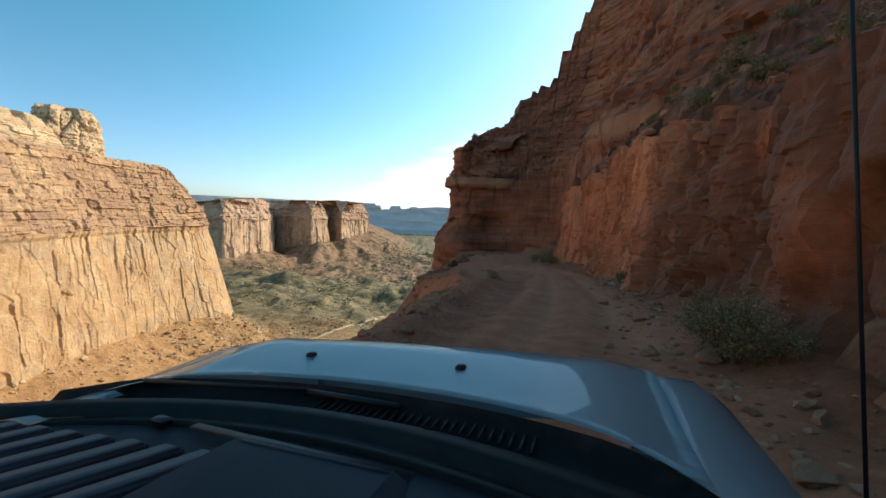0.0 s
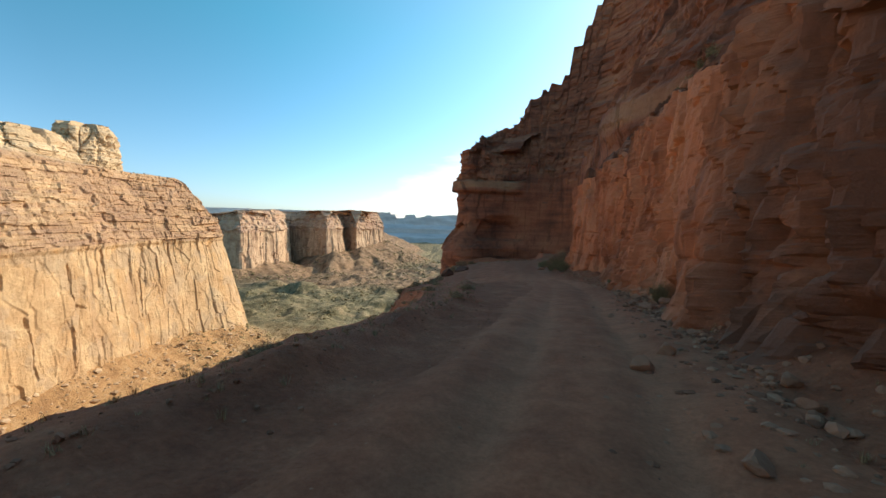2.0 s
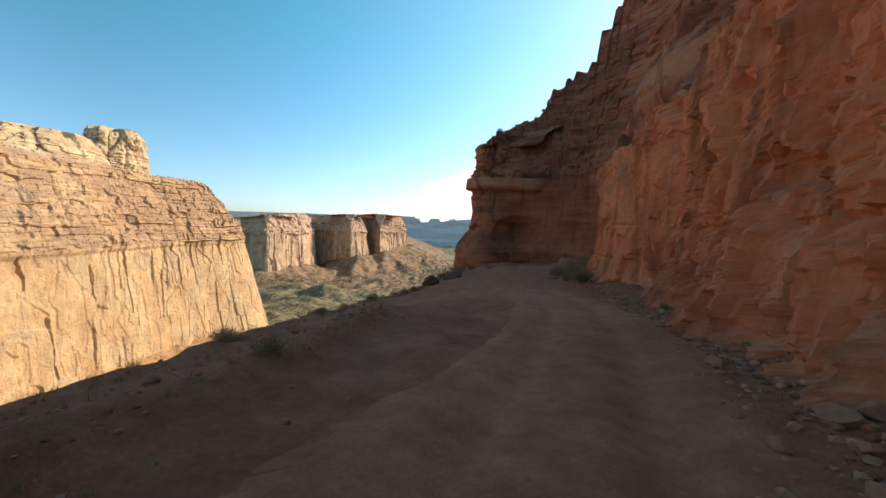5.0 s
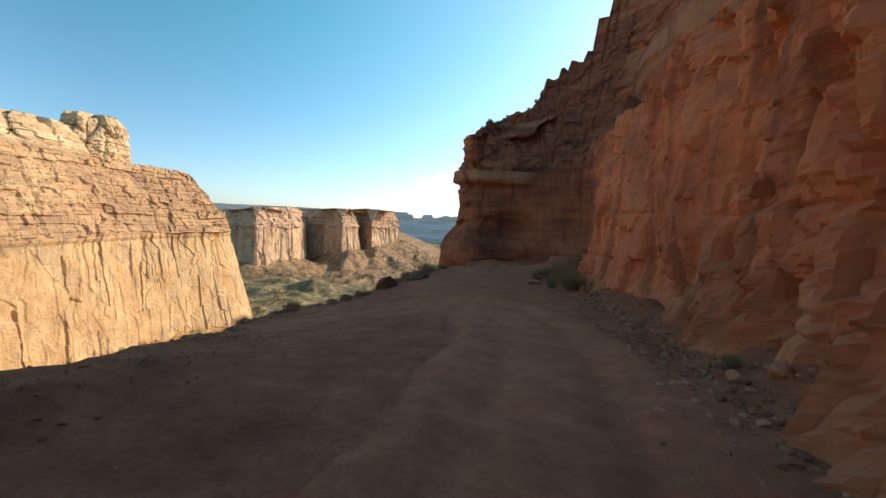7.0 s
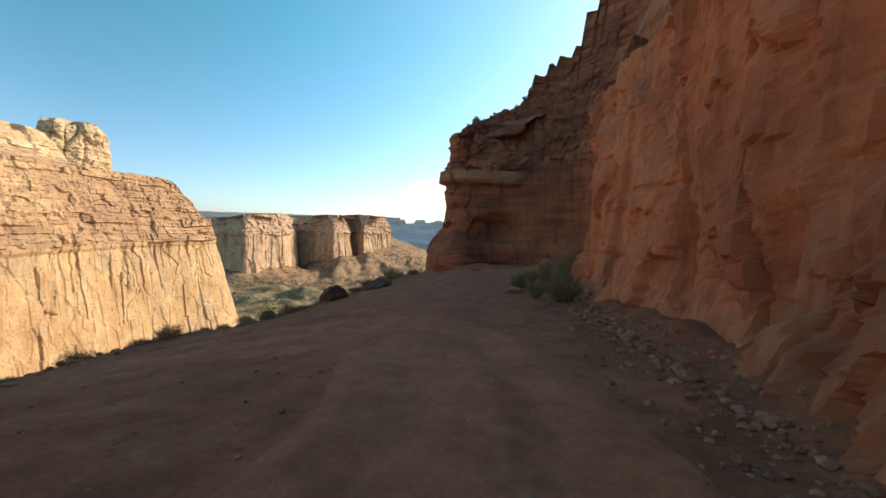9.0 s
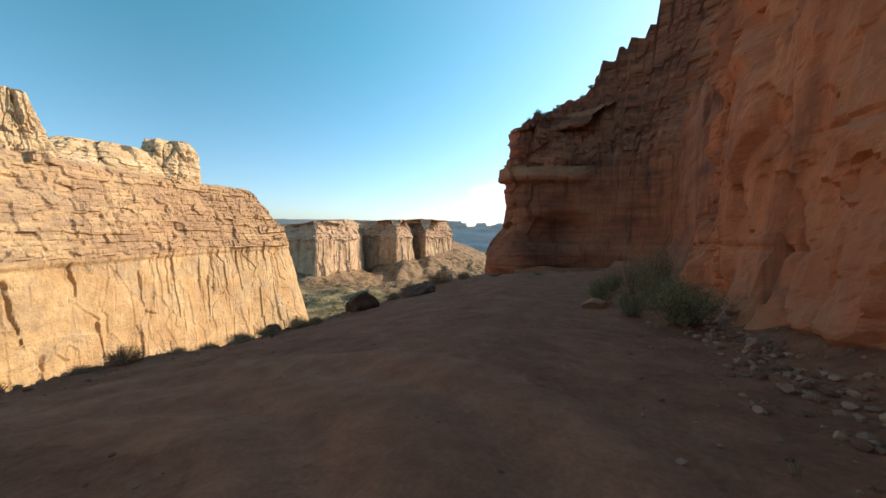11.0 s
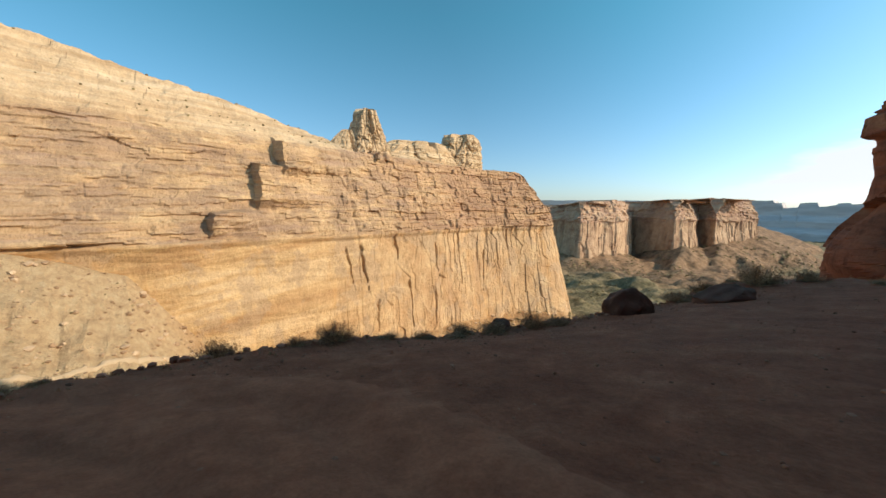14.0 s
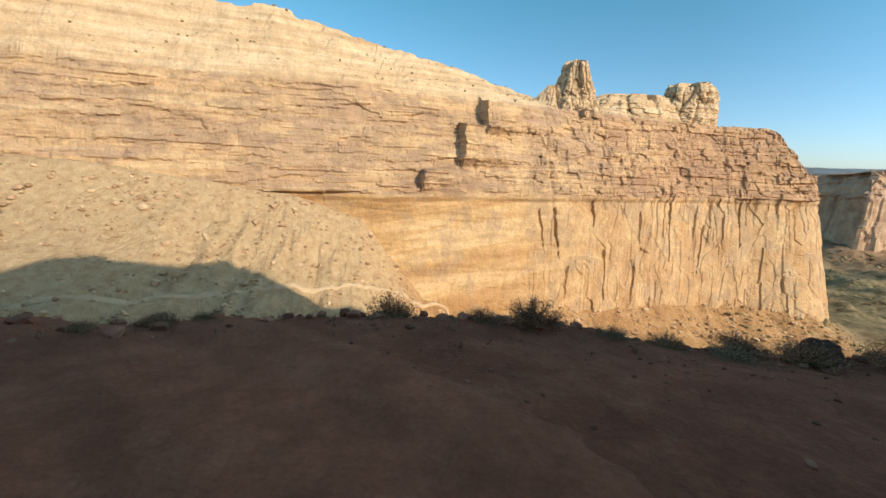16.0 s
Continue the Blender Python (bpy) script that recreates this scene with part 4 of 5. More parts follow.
M_ROAD = dirt_road()
strip("road", ROAD, 4.6, 0.25, 0.02, M_ROAD, "narrow unpaved red dirt road with worn wheel tracks", "road", 40)
def pale_track():
    n = Nodes("pale_track_dust")
    return n.done(n.ramp(n.noise(0.4, 5, 0.6), [(0.3, (0.42, 0.30, 0.175)), (0.7, (0.52, 0.385, 0.235))]), 0.95)


M_TRACK = pale_track()
strip("far_track", [(-188, 80), (-196, 86), (-204, 91), (-207, 89), (-206, 83), (-200, 74), (-186, 60), (-163, 41), (-141, 0), (-126, -36), (-121, -55)], 1.7, 1.0, 0.5, M_TRACK, "pale dirt track winding below the opposite canyon wall", "dirt track", 8)
strip("valley_track", [(-185, 290), (-150, 345), (-118, 410), (-90, 470), (-40, 560), (30, 650)], 5.0, 2.0, 0.7, M_TRACK, "pale dirt track crossing the canyon floor", "dirt track", 8)


# ---- stones ----
def lump(seed, rough=0.35, detail=2):
    """Vertices and triangles of one broken stone about 1 m across."""
    bm = bmesh.new()
    bmesh.ops.create_icosphere(bm, subdivisions=detail, radius=0.5)
    rnd = random.Random(seed)
    cuts = [(Vector((rnd.uniform(-1, 1), rnd.uniform(-1, 1), rnd.uniform(-1, 1))).normalized(), rnd.uniform(0.24, 0.42)) for _ in range(9)]
    for v in bm.verts:
        for way, reach in cuts:
            over = v.co.dot(way) - reach
            if over > 0:
                v.co -= way * over * 0.92
        v.co *= 1 + rough * 0.18 * noise.noise(v.co * 5 + Vector((seed, 0, 0)))
    return bm


def as_mesh(name, bm, mat):
    me = bpy.data.meshes.new(name)
    bm.to_mesh(me)
    bm.free()
    me.materials.append(mat)
    return me


def scatter(name, places, shapes, mat, label, category, smooth_faces=False):
    """One mesh of many small lumps. places: x, y, z, size, flatness, turn."""
    verts, tris, base = [], [], 0
    rnd = np.random.RandomState(len(places))
    pick = rnd.randint(0, len(shapes), len(places))
    for k, (x, y, z, size, flat, turn) in enumerate(places):
        co, tri = shapes[pick[k]]
        c, sn = math.cos(turn), math.sin(turn)
        px, py = co[:, 0] * c - co[:, 1] * sn, co[:, 0] * sn + co[:, 1] * c
        verts.append(np.stack([x + px * size, y + py * size, z + co[:, 2] * size * flat], 1))
        tris.append(tri + base)
        base += len(co)
    co, tri = np.concatenate(verts).astype(np.float32), np.concatenate(tris).astype(np.int32)
    me = bpy.data.meshes.new(name)
    me.vertices.add(len(co))
    me.vertices.foreach_set("co", co.ravel())
    me.loops.add(tri.size)
    me.loops.foreach_set("vertex_index", tri.ravel())
    me.polygons.add(len(tri))
    me.polygons.foreach_set("loop_start", np.arange(0, tri.size, 3, dtype=np.int32))
    me.polygons.foreach_set("loop_total", np.full(len(tri), 3, dtype=np.int32))
    me.polygons.foreach_set("use_smooth", np.full(len(tri), smooth_faces))
    me.update()
    me.materials.append(mat)
    return tagged(new(name, me), label, category, kind="stuff")


def shapes_of(seeds, detail=1, rough=0.35):
    made = []
    for seed in seeds:
        bm = lump(seed, rough, detail)
        bmesh.ops.triangulate(bm, faces=bm.faces)
        bm.verts.ensure_lookup_table()
        made.append((np.array([v.co[:] for v in bm.verts]), np.array([[v.index for v in f.verts] for f in bm.faces])))
        bm.free()
    return made


def stone_mat(name, dark, light):
    n = Nodes(name)
    rnd = n.add("ShaderNodeNewGeometry").outputs["Random Per Island"]
    tone = n.math("ADD", n.math("MULTIPLY", rnd, 0.5), n.math("MULTIPLY", n.noise(2.5, 6, 0.65), 0.5))
    n.bump(n.noise(9.0, 7, 0.7), 0.6, 0.05)
    return n.done(n.ramp(tone, [(0.3, dark), (0.7, light)]), 0.9)


M_STONE = stone_mat("fallen_stone", (0.20, 0.08, 0.045), (0.44, 0.21, 0.125))
M_RUBBLE = stone_mat("talus_stone", (0.30, 0.185, 0.10), (0.58, 0.41, 0.25))
rng = np.random.RandomState(7)


def foot_x(y):
    f = np.array(FOOT)
    return float(np.interp(y, f[:16, 1], f[:16, 0]))


def gz(x, y):
    return float(ground_z(np.array([x]), np.array([y]))[0])


stone_meshes = []
for k in range(6):
    stone_meshes.append(as_mesh("rock", lump(200 + k, 0.5, 3), M_STONE))


M_BOULDER = stone_mat("varnished_boulder", (0.10, 0.046, 0.03), (0.25, 0.125, 0.078))
for k in range(3):
    stone_meshes.append(as_mesh("rock", lump(230 + k, 1.1, 4), M_BOULDER))


def place_rock(x, y, size, flat, turn, label, group, mesh_no, name="rock"):
    ob = new(name, stone_meshes[mesh_no])
    ob.matrix_world = Matrix.LocRotScale((x, y, gz(x, y) + 0.17 * size * flat), Euler((0, 0, turn)), (size, size * 0.8, size * flat))
    return tagged(ob, label, "rock", group)


for k in range(80):
    y = rng.uniform(1, 56)
    off = abs(rng.normal(0.9, 0.7)) + 0.25
    x = foot_x(y) - off
    place_rock(x, y, rng.uniform(0.14, 0.45) * (1 if rng.rand() > 0.12 else 1.3), rng.uniform(0.5, 0.9), rng.uniform(0, 6.28),
               "angular red-brown sandstone rock fallen at the wall's foot", "fallen rocks at the wall's foot", k % 6)
for k in range(34):
    y = rng.uniform(1, 30)
    x = float(np.interp(y, EDGE_Y, EDGE_X)) + float(np.interp(y, [0, 8, 15, 25], [0.5, 0.8, 1.3, 1.8])) + rng.normal(0, 0.35)
    place_rock(x, y, 0.10 + 0.22 * rng.rand() ** 2, rng.uniform(0.5, 0.85), rng.uniform(0, 6.28), "dusty sandstone rock on the road's outer shoulder", "rocks on the outer shoulder", k % 6)
place_rock(1.2, 52.3, 1.6, 0.95, 0.4, "large dark sandstone boulder on the brink of the pull-out", "boulders on the brink", 6, "boulder")
place_rock(2.8, 56.4, 2.3, 0.5, 1.1, "long low sandstone boulder on the brink of the pull-out", "boulders on the brink", 7, "boulder")
place_rock(-0.2, 47.6, 0.8, 0.7, 2.0, "small sandstone boulder beside dry shrubs on the brink", "boulders on the brink", 8, "boulder")
place_rock(10.9, 47.4, 0.9, 0.45, 0.3, "pale flat rock lying among shrubs by the wall", "fallen rocks at the wall's foot", 3, "boulder")

pebbles = []
for k in range(2600):
    y = rng.uniform(-2, 58)
    x = foot_x(y) - abs(rng.normal(0.7, 0.9)) - 0.05
    size = 0.03 + 0.14 * rng.rand() ** 3
    pebbles.append((x, y, 0, size, rng.uniform(0.5, 0.9), rng.uniform(0, 6.28)))
for k in range(2400):
    y = rng.uniform(1, 58)
    x = foot_x(y) - 0.75 - abs(rng.normal(0, 0.55)) * (0.5 + vnoise(y / 2.5, 0.0, 161))
    pebbles.append((x, y, 0, 0.04 + 0.20 * rng.rand() ** 3, rng.uniform(0.35, 0.7), rng.uniform(0, 6.28)))
for k in range(4200):
    y = rng.uniform(-2, 62)
    ex = float(np.interp(y, EDGE_Y, EDGE_X))
    x = rng.uniform(ex, max(ex + 2, foot_x(y) - 1)) if k % 3 else ex + float(np.interp(y, [0, 8, 15, 25], [0.5, 0.8, 1.3, 1.8])) + rng.normal(0, 0.45)
    pebbles.append((x, y, 0, 0.02 + 0.07 * rng.rand() ** 3, rng.uniform(0.5, 0.9), rng.uniform(0, 6.28)))
for k in range(900):
    y = rng.uniform(33, 63)
    x = float(np.interp(y, EDGE_Y, EDGE_X)) + rng.normal(0.15, 0.35)
    pebbles.append((x, y, 0, 0.05 + 0.26 * rng.rand() ** 3, rng.uniform(0.45, 0.8), rng.uniform(0, 6.28)))
for k in range(1000):
    y = rng.uniform(33, 62)
    ex = float(np.interp(y, EDGE_Y, EDGE_X))
    x = ex + (foot_x(y) - ex) * rng.rand() ** (1.0 if k % 2 else 2.2)
    pebbles.append((x, y, 0, 0.02 + 0.10 * rng.rand() ** 4, rng.uniform(0.4, 0.8), rng.uniform(0, 6.28)))
pz = ground_z(np.array([p[0] for p in pebbles]), np.array([p[1] for p in pebbles]))
pebbles = [(p[0], p[1], z + 0.1 * p[3], *p[3:]) for p, z in zip(pebbles, pz)]
scatter("gravel", pebbles, shapes_of(range(300, 306)), M_STONE, "loose stones strewn over the dirt road and its edges", "gravel")

rubble = []
while len(rubble) < 5200:
    y = rng.uniform(-150, 430)
    side = abs(rng.normal(0, 38)) + 1
    x = float(wall_x(y)) + side
    rubble.append((x, y, 0, (0.25 + 3.0 * rng.rand() ** 6) * (1.4 if vnoise(x / 12, y / 12, 160) > 0.55 else 0.8), rng.uniform(0.5, 0.9), rng.uniform(0, 6.28)))
while len(rubble) < 8200:
    y = rng.uniform(-90, 120)
    x = float(wall_x(y)) + rng.uniform(0, 95)
    if vnoise(x / 16, y / 10, 162) + 0.5 * vnoise(x / 5, y / 5, 163) > 0.65:
        rubble.append((x, y, 0, 0.3 + 1.9 * rng.rand() ** 4, rng.uniform(0.5, 0.9), rng.uniform(0, 6.28)))
for k in range(420):
    y = rng.uniform(150, 400)
    x = float(wall_x(y)) + rng.uniform(6, 55)
    rubble.append((x, y, 0, 1.2 + 5.5 * rng.rand() ** 4, rng.uniform(0.45, 0.8), rng.uniform(0, 6.28)))
rz = ground_z(np.array([p[0] for p in rubble]), np.array([p[1] for p in rubble]))
rubble = [(p[0], p[1], z + 0.12 * p[3], *p[3:]) for p, z in zip(rubble, rz)]
scatter("talus_rubble", rubble, shapes_of(range(310, 316)), M_RUBBLE, "broken sandstone blocks strewn over the talus slope", "rubble")


slope_x, slope_y, slope_z, slope_row = SURFACE["roadside_wall"]
ledge = []
for n in range(2600):
    i, j = rng.randint(slope_row + 4, slope_x.shape[0] - 4), rng.randint(0, slope_x.shape[1])
    if -2 < slope_y[i, j] < 45:
        ledge.append((slope_x[i, j], slope_y[i, j], slope_z[i, j] + 0.02, 0.12 + 0.9 * rng.rand() ** 4, rng.uniform(0.4, 0.8), rng.uniform(0, 6.28)))
scatter("slope_rubble", ledge, shapes_of(range(320, 326), 2), M_STONE, "broken red sandstone blocks lying on the ledges above the wall", "rubble")


# ---- plants ----
def leaf_mat(name, dark, light):
    n = Nodes(name)
    rnd = n.add("ShaderNodeNewGeometry").outputs["Random Per Island"]
    n.bsdf.inputs["Subsurface Weight"].default_value = 0.0
    return n.done(n.ramp(rnd, [(0.1, dark), (0.9, light)]), 0.75)


M_SAGE = leaf_mat("sage_leaf", (0.15, 0.105, 0.045), (0.33, 0.255, 0.12))
M_DRY = leaf_mat("dry_leaf", (0.24, 0.135, 0.07), (0.52, 0.34, 0.18))
M_TWIG = leaf_mat("twig_bark", (0.10, 0.07, 0.05), (0.17, 0.12, 0.085))


def part(name, bm, mat, parent, label=""):
    ob = new(name, as_mesh(name, bm, mat))
    ob.parent = parent
    return tagged(ob, label) if label else ob


def twig(bm, a, b, r):
    """A thin tapered stick between two points."""
    way = b - a
    q = way.to_track_quat("Z", "Y")
    low = [bm.verts.new(a + q @ Vector((r * math.cos(t), r * math.sin(t), 0))) for t in (0, 2.1, 4.2)]
    tip = [bm.verts.new(b + q @ Vector((0.4 * r * math.cos(t), 0.4 * r * math.sin(t), 0))) for t in (0, 2.1, 4.2)]
    for k in range(3):
        bm.faces.new((low[k], low[(k + 1) % 3], tip[(k + 1) % 3], tip[k]))


def shrub(seed, high, wide, leaves, mat, label, group, upright=0.5, leaf=0.05):
    """A bushy desert plant: many stems from one root, small leaves in clumps with gaps between."""
    rnd = random.Random(seed)
    root = new("shrub")
    stems, crown = bmesh.new(), bmesh.new()
    tips = []
    for k in range(26):
        a, lean = rnd.uniform(0, 6.283), rnd.uniform(0.15, 1.0)
        mid = Vector((math.cos(a) * wide * 0.22 * lean, math.sin(a) * wide * 0.22 * lean, high * rnd.uniform(0.10, 0.28)))
        twig(stems, Vector((rnd.uniform(-0.04, 0.04), rnd.uniform(-0.04, 0.04), -0.08)), mid, 0.016)
        for _ in range(3):
            a2 = a + rnd.uniform(-0.7, 0.7)
            reach = wide * 0.5 * min(1, lean * rnd.uniform(0.7, 1.15))
            top = math.sqrt(max(0.05, 1 - (reach / (wide * 0.56)) ** 2))
            tip = Vector((math.cos(a2) * reach, math.sin(a2) * reach, high * (upright * rnd.uniform(0.45, 1.0) + (1 - upright) * top * rnd.uniform(0.2, 1.0))))
            twig(stems, mid, tip, 0.009)
            tips.append((mid, tip))
    for _ in range(leaves):
        mid, tip = rnd.choice(tips)
        at = mid.lerp(tip, rnd.uniform(0.0, 1.05)) + Vector((rnd.gauss(0, 0.05), rnd.gauss(0, 0.05), rnd.gauss(0, 0.05))) * wide
        if at.z < 0.02:
            continue
        q = Euler((rnd.uniform(0, 6.28), rnd.uniform(0, 6.28), rnd.uniform(0, 6.28))).to_quaternion()
        l = leaf * rnd.uniform(0.6, 1.4)
        pts = [at + q @ Vector(p) for p in ((0, -l, 0), (0.38 * l, 0, 0.08 * l), (0, l, 0), (-0.38 * l, 0, 0.08 * l))]
        crown.faces.new([crown.verts.new(p) for p in pts])
    part("branchwork", stems, M_TWIG, root, "thin grey-brown woody branchwork")
    part("foliage", crown, mat, root)
    return tagged(root, label, "shrub", group)


SAGE = [shrub(400 + k, 0.95, 1.25, 7500, M_SAGE, "rounded grey-green desert shrub growing against the red wall", "shrubs along the wall", 0.4, 0.017) for k in range(3)]
DRY = [shrub(420 + k, 0.62, 1.25, 5600, M_DRY, "low dry brown shrub on the brink of the pull-out", "shrubs on the brink", 0.12, 0.019) for k in range(3)]
TALL = [shrub(440, 1.9, 1.5, 3000, M_DRY, "tall straggly ochre shrub growing against the red wall", "shrubs along the wall", 0.7, 0.03)]
FAR_BUSH = [shrub(460 + k, 0.95, 1.3, 1300, M_SAGE, "dark green shrub rooted on the rocky slope above the wall", "shrubs on the slope above the wall", 0.35, 0.042) for k in range(3)]
spent = set()


def plant(kinds, k, x, y, size, z=None, label=None, group=None, tall=1.0):
    ob = kinds[k % len(kinds)]
    m = Matrix.LocRotScale((x, y, gz(x, y) - 0.02 if z is None else z), Euler((0, 0, (k * 2.4) % 6.28)), None)
    if ob.name in spent:
        ob = copy_thing(ob, m)
    else:
        spent.add(ob.name)
        ob.matrix_basis = m
    ob.scale = (size, size, size * tall)
    return tagged(ob, label or "", "", group or "")


# against the wall
for k, (x, y, size) in enumerate([(3.9, 5.1, 1.2), (4.3, 6.2, 1.0), (9.3, 20.2, 0.8), (12.3, 44.6, 1.35), (11.6, 46.0, 0.9), (11.3, 48.6, 1.1), (12.8, 47.6, 1.2), (13.2, 50.2, 1.25),
                                  (12.6, 53.5, 1.0), (15.0, 55.5, 1.2), (11.9, 31.5, 0.35), (11.5, 28.0, 0.3)]):
    plant(SAGE, k, x, y, size)
for k, (x, y, size) in enumerate([(12.9, 51.6, 0.95), (14.4, 54.2, 1.1), (16.5, 60, 1.2)]):
    plant(TALL, k, x, y, size)
# along the brink
for k, (x, y, size, tall) in enumerate([(-2.5, 40.9, 1.1, 1.1), (-1.5, 43.2, 1.05, 0.95), (-2.4, 39.4, 0.9, 0.8), (-2.9, 40.0, 0.9, 0.7), (-0.9, 45.3, 0.8, 0.8), (-0.6, 46.4, 1.1, 0.7), (-0.1, 47.2, 1.1, 0.9), (0.4, 48.2, 0.9, 1.5),
                                        (0.7, 49.2, 0.9, 0.8), (0.2, 51.4, 1.0, 0.8), (-1.9, 42.4, 0.8, 0.6), (-2.7, 41.6, 0.6, 0.6), (-1.1, 44.4, 0.7, 0.6), (-0.3, 46.0, 0.8, 0.5), (0.0, 49.9, 0.8, 0.5), (0.5, 54.6, 1.2, 0.5), (1.2, 56.6, 1.4, 0.6), (0.9, 53.2, 0.9, 0.7), (1.8, 58.0, 1.6, 0.8), (2.9, 61.0, 2.0, 0.9), (4.2, 62.6, 1.5, 0.7), (-2.6, 38.0, 0.8, 0.8),
                                        (-1.6, 36.8, 0.7, 0.7), (0.2, 34.2, 0.6, 0.7), (1.3, 28.5, 0.6, 0.7), (1.2, 24.5, 0.7, 0.7), (1.0, 21.6, 0.6, 0.7), (2.9, 23.0, 0.7, 0.7), (2.5, 19.6, 0.6, 0.7), (0.4, 17.0, 0.5, 0.7),
                                        (0.0, 12.0, 0.6, 0.6), (6.5, 62.5, 1.2, 0.4), (9.5, 63.5, 1.2, 0.4)]):
    plant(DRY, k, x, y, size * 0.9, tall=tall * (0.72 if 44 < y < 52 else 0.95))
for k in range(24):
    y = rng.uniform(35, 61.5)
    x = float(np.interp(y, EDGE_Y, EDGE_X)) + rng.normal(0.1, 0.35)
    plant(DRY, k, x, y, rng.uniform(0.25, 0.55), tall=rng.uniform(0.45, 0.8))
# dry grass and litter along the brink and the wall's foot
def tuft(seed):
    """Blades of one grass tuft, as vertices and triangles."""
    rnd = random.Random(seed)
    co, tri = [], []
    for k in range(26):
        a, lean, tall = rnd.uniform(0, 6.283), rnd.uniform(0.05, 0.6), rnd.uniform(0.5, 1.0)
        bx, by = rnd.gauss(0, 0.14), rnd.gauss(0, 0.14)
        dx, dy = math.cos(a), math.sin(a)
        n = len(co)
        co += [(bx - dy * 0.022, by + dx * 0.022, -0.05), (bx + dy * 0.022, by - dx * 0.022, -0.05), (bx + dx * lean * tall, by + dy * lean * tall, tall)]
        tri.append((n, n + 1, n + 2))
    return np.array(co), np.array(tri)


grass = []
for k in range(1300):
    y = rng.uniform(8, 66)
    ex = float(np.interp(y, EDGE_Y, EDGE_X))
    x = ex + rng.normal(0.25, 0.45) if k % 4 else foot_x(min(y, 57)) - abs(rng.normal(0.5, 0.7))
    if y < 31 and k % 3 == 0:
        x = ex + float(np.interp(y, [0, 8, 15, 25], [0.5, 0.8, 1.3, 1.8])) + rng.normal(0, 0.4)
    grass.append((x, y, 0, rng.uniform(0.06, 0.17), rng.uniform(0.5, 1.0), rng.uniform(0, 6.28)))
gzs = ground_z(np.array([p[0] for p in grass]), np.array([p[1] for p in grass]))
grass = [(p[0], p[1], z, *p[3:]) for p, z in zip(grass, gzs)]
scatter("dry_grass", grass, [tuft(500 + k) for k in range(6)], M_DRY, "tufts of dry straw-coloured grass along the road's edges", "grass")
# on the slope over the wall, and on the skyline of the headland
wx_, wy_, wz_, wrow = SURFACE["roadside_wall"]
slope_spots = np.argwhere((wy_[wrow:] > 4) & (wy_[wrow:] < 40) & (np.arange(wx_.shape[0] - wrow)[:, None] > 22) & (np.arange(wx_.shape[0] - wrow)[:, None] < 64))
for k, n in enumerate(rng.choice(len(slope_spots), 80, replace=False)):
    i, j = slope_spots[n]
    i += wrow
    plant(FAR_BUSH, k, wx_[i, j], wy_[i, j], rng.uniform(0.6, 1.7), wz_[i, j] - 0.08, "dark green shrub rooted on the rocky slope above the wall", "shrubs on the slope above the wall")
for name, count, low, high, y0, y1 in (("headland", 24, 0, 7, 130, 160), ("upper_cliff", 30, 0, 8, 0, 140)):
    hx, hy, hz, hrow = SURFACE[name]
    spots = np.argwhere((hy[hrow + low:hrow + high] > y0) & (hy[hrow + low:hrow + high] < y1))
    for k, n in enumerate(rng.choice(len(spots), count, replace=False)):
        i, j = spots[n]
        i += hrow + low
        plant(FAR_BUSH, k, hx[i, j], hy[i, j], rng.uniform(0.9, 1.8), hz[i, j] - 0.1, "small dark juniper bush on the cliff's edge", "bushes on the cliff's edge")

# scrub over the canyon floor, the talus and the far rim
scrub = []
while len(scrub) < 10000:
    d = rng.uniform(330, 1700)
    az = radians(rng.uniform(-12, 36))
    x, y = -d * math.sin(az), d * math.cos(az)
    if vnoise(x / 45, y / 45, 170) + 0.5 * vnoise(x / 12, y / 12, 171) > 0.62 + 0.4 * rng.rand():
        scrub.append((x, y, 0, (0.5 + 2.6 * rng.rand() ** 2.5) * (0.9 + d / 700), rng.uniform(0.4, 0.8), rng.uniform(0, 6.28)))
for k in range(900):
    y = rng.uniform(-150, 420)
    x = float(wall_x(y)) + abs(rng.normal(0, 45)) + 2
    scrub.append((x, y, 0, 0.3 + 1.1 * rng.rand() ** 3, rng.uniform(0.5, 0.9), 0.0))
sz = ground_z(np.array([p[0] for p in scrub]), np.array([p[1] for p in scrub]))
scrub = [(p[0], p[1], z + 0.15 * p[3], *p[3:]) for p, z in zip(scrub, sz)]
fx, fy, fz, frow = SURFACE["canyon_wall"]
spots = np.argwhere((fy[frow + 6:frow + 40] > -120) & (fy[frow + 6:frow + 40] < 380))
for n in rng.choice(len(spots), 420, replace=False):
    i, j = spots[n]
    i += frow + 6
    scrub.append((fx[i, j], fy[i, j], fz[i, j] + 0.3, rng.uniform(0.8, 2.0), 0.8, 0.0))
scatter("desert_scrub", scrub, shapes_of(range(330, 336), 1, 1.2), M_SAGE, "scattered olive scrub dotting the canyon floor and slopes", "scrub")


# ---- the vehicle, at the start of the drive ----
def paint():
    n = Nodes("silver_blue_paint")
    n.bsdf.inputs["Coat Weight"].default_value = 1.0
    n.bsdf.inputs["Coat Roughness"].default_value = 0.06
    dust = n.noise(9.0, 7, 0.7)
    mat = n.done(n.ramp(dust, [(0.35, (0.27, 0.39, 0.45)), (0.75, (0.34, 0.42, 0.44))]), n.math("ADD", 0.30, n.math("MULTIPLY", dust, 0.25)), 0.35)
    return mat


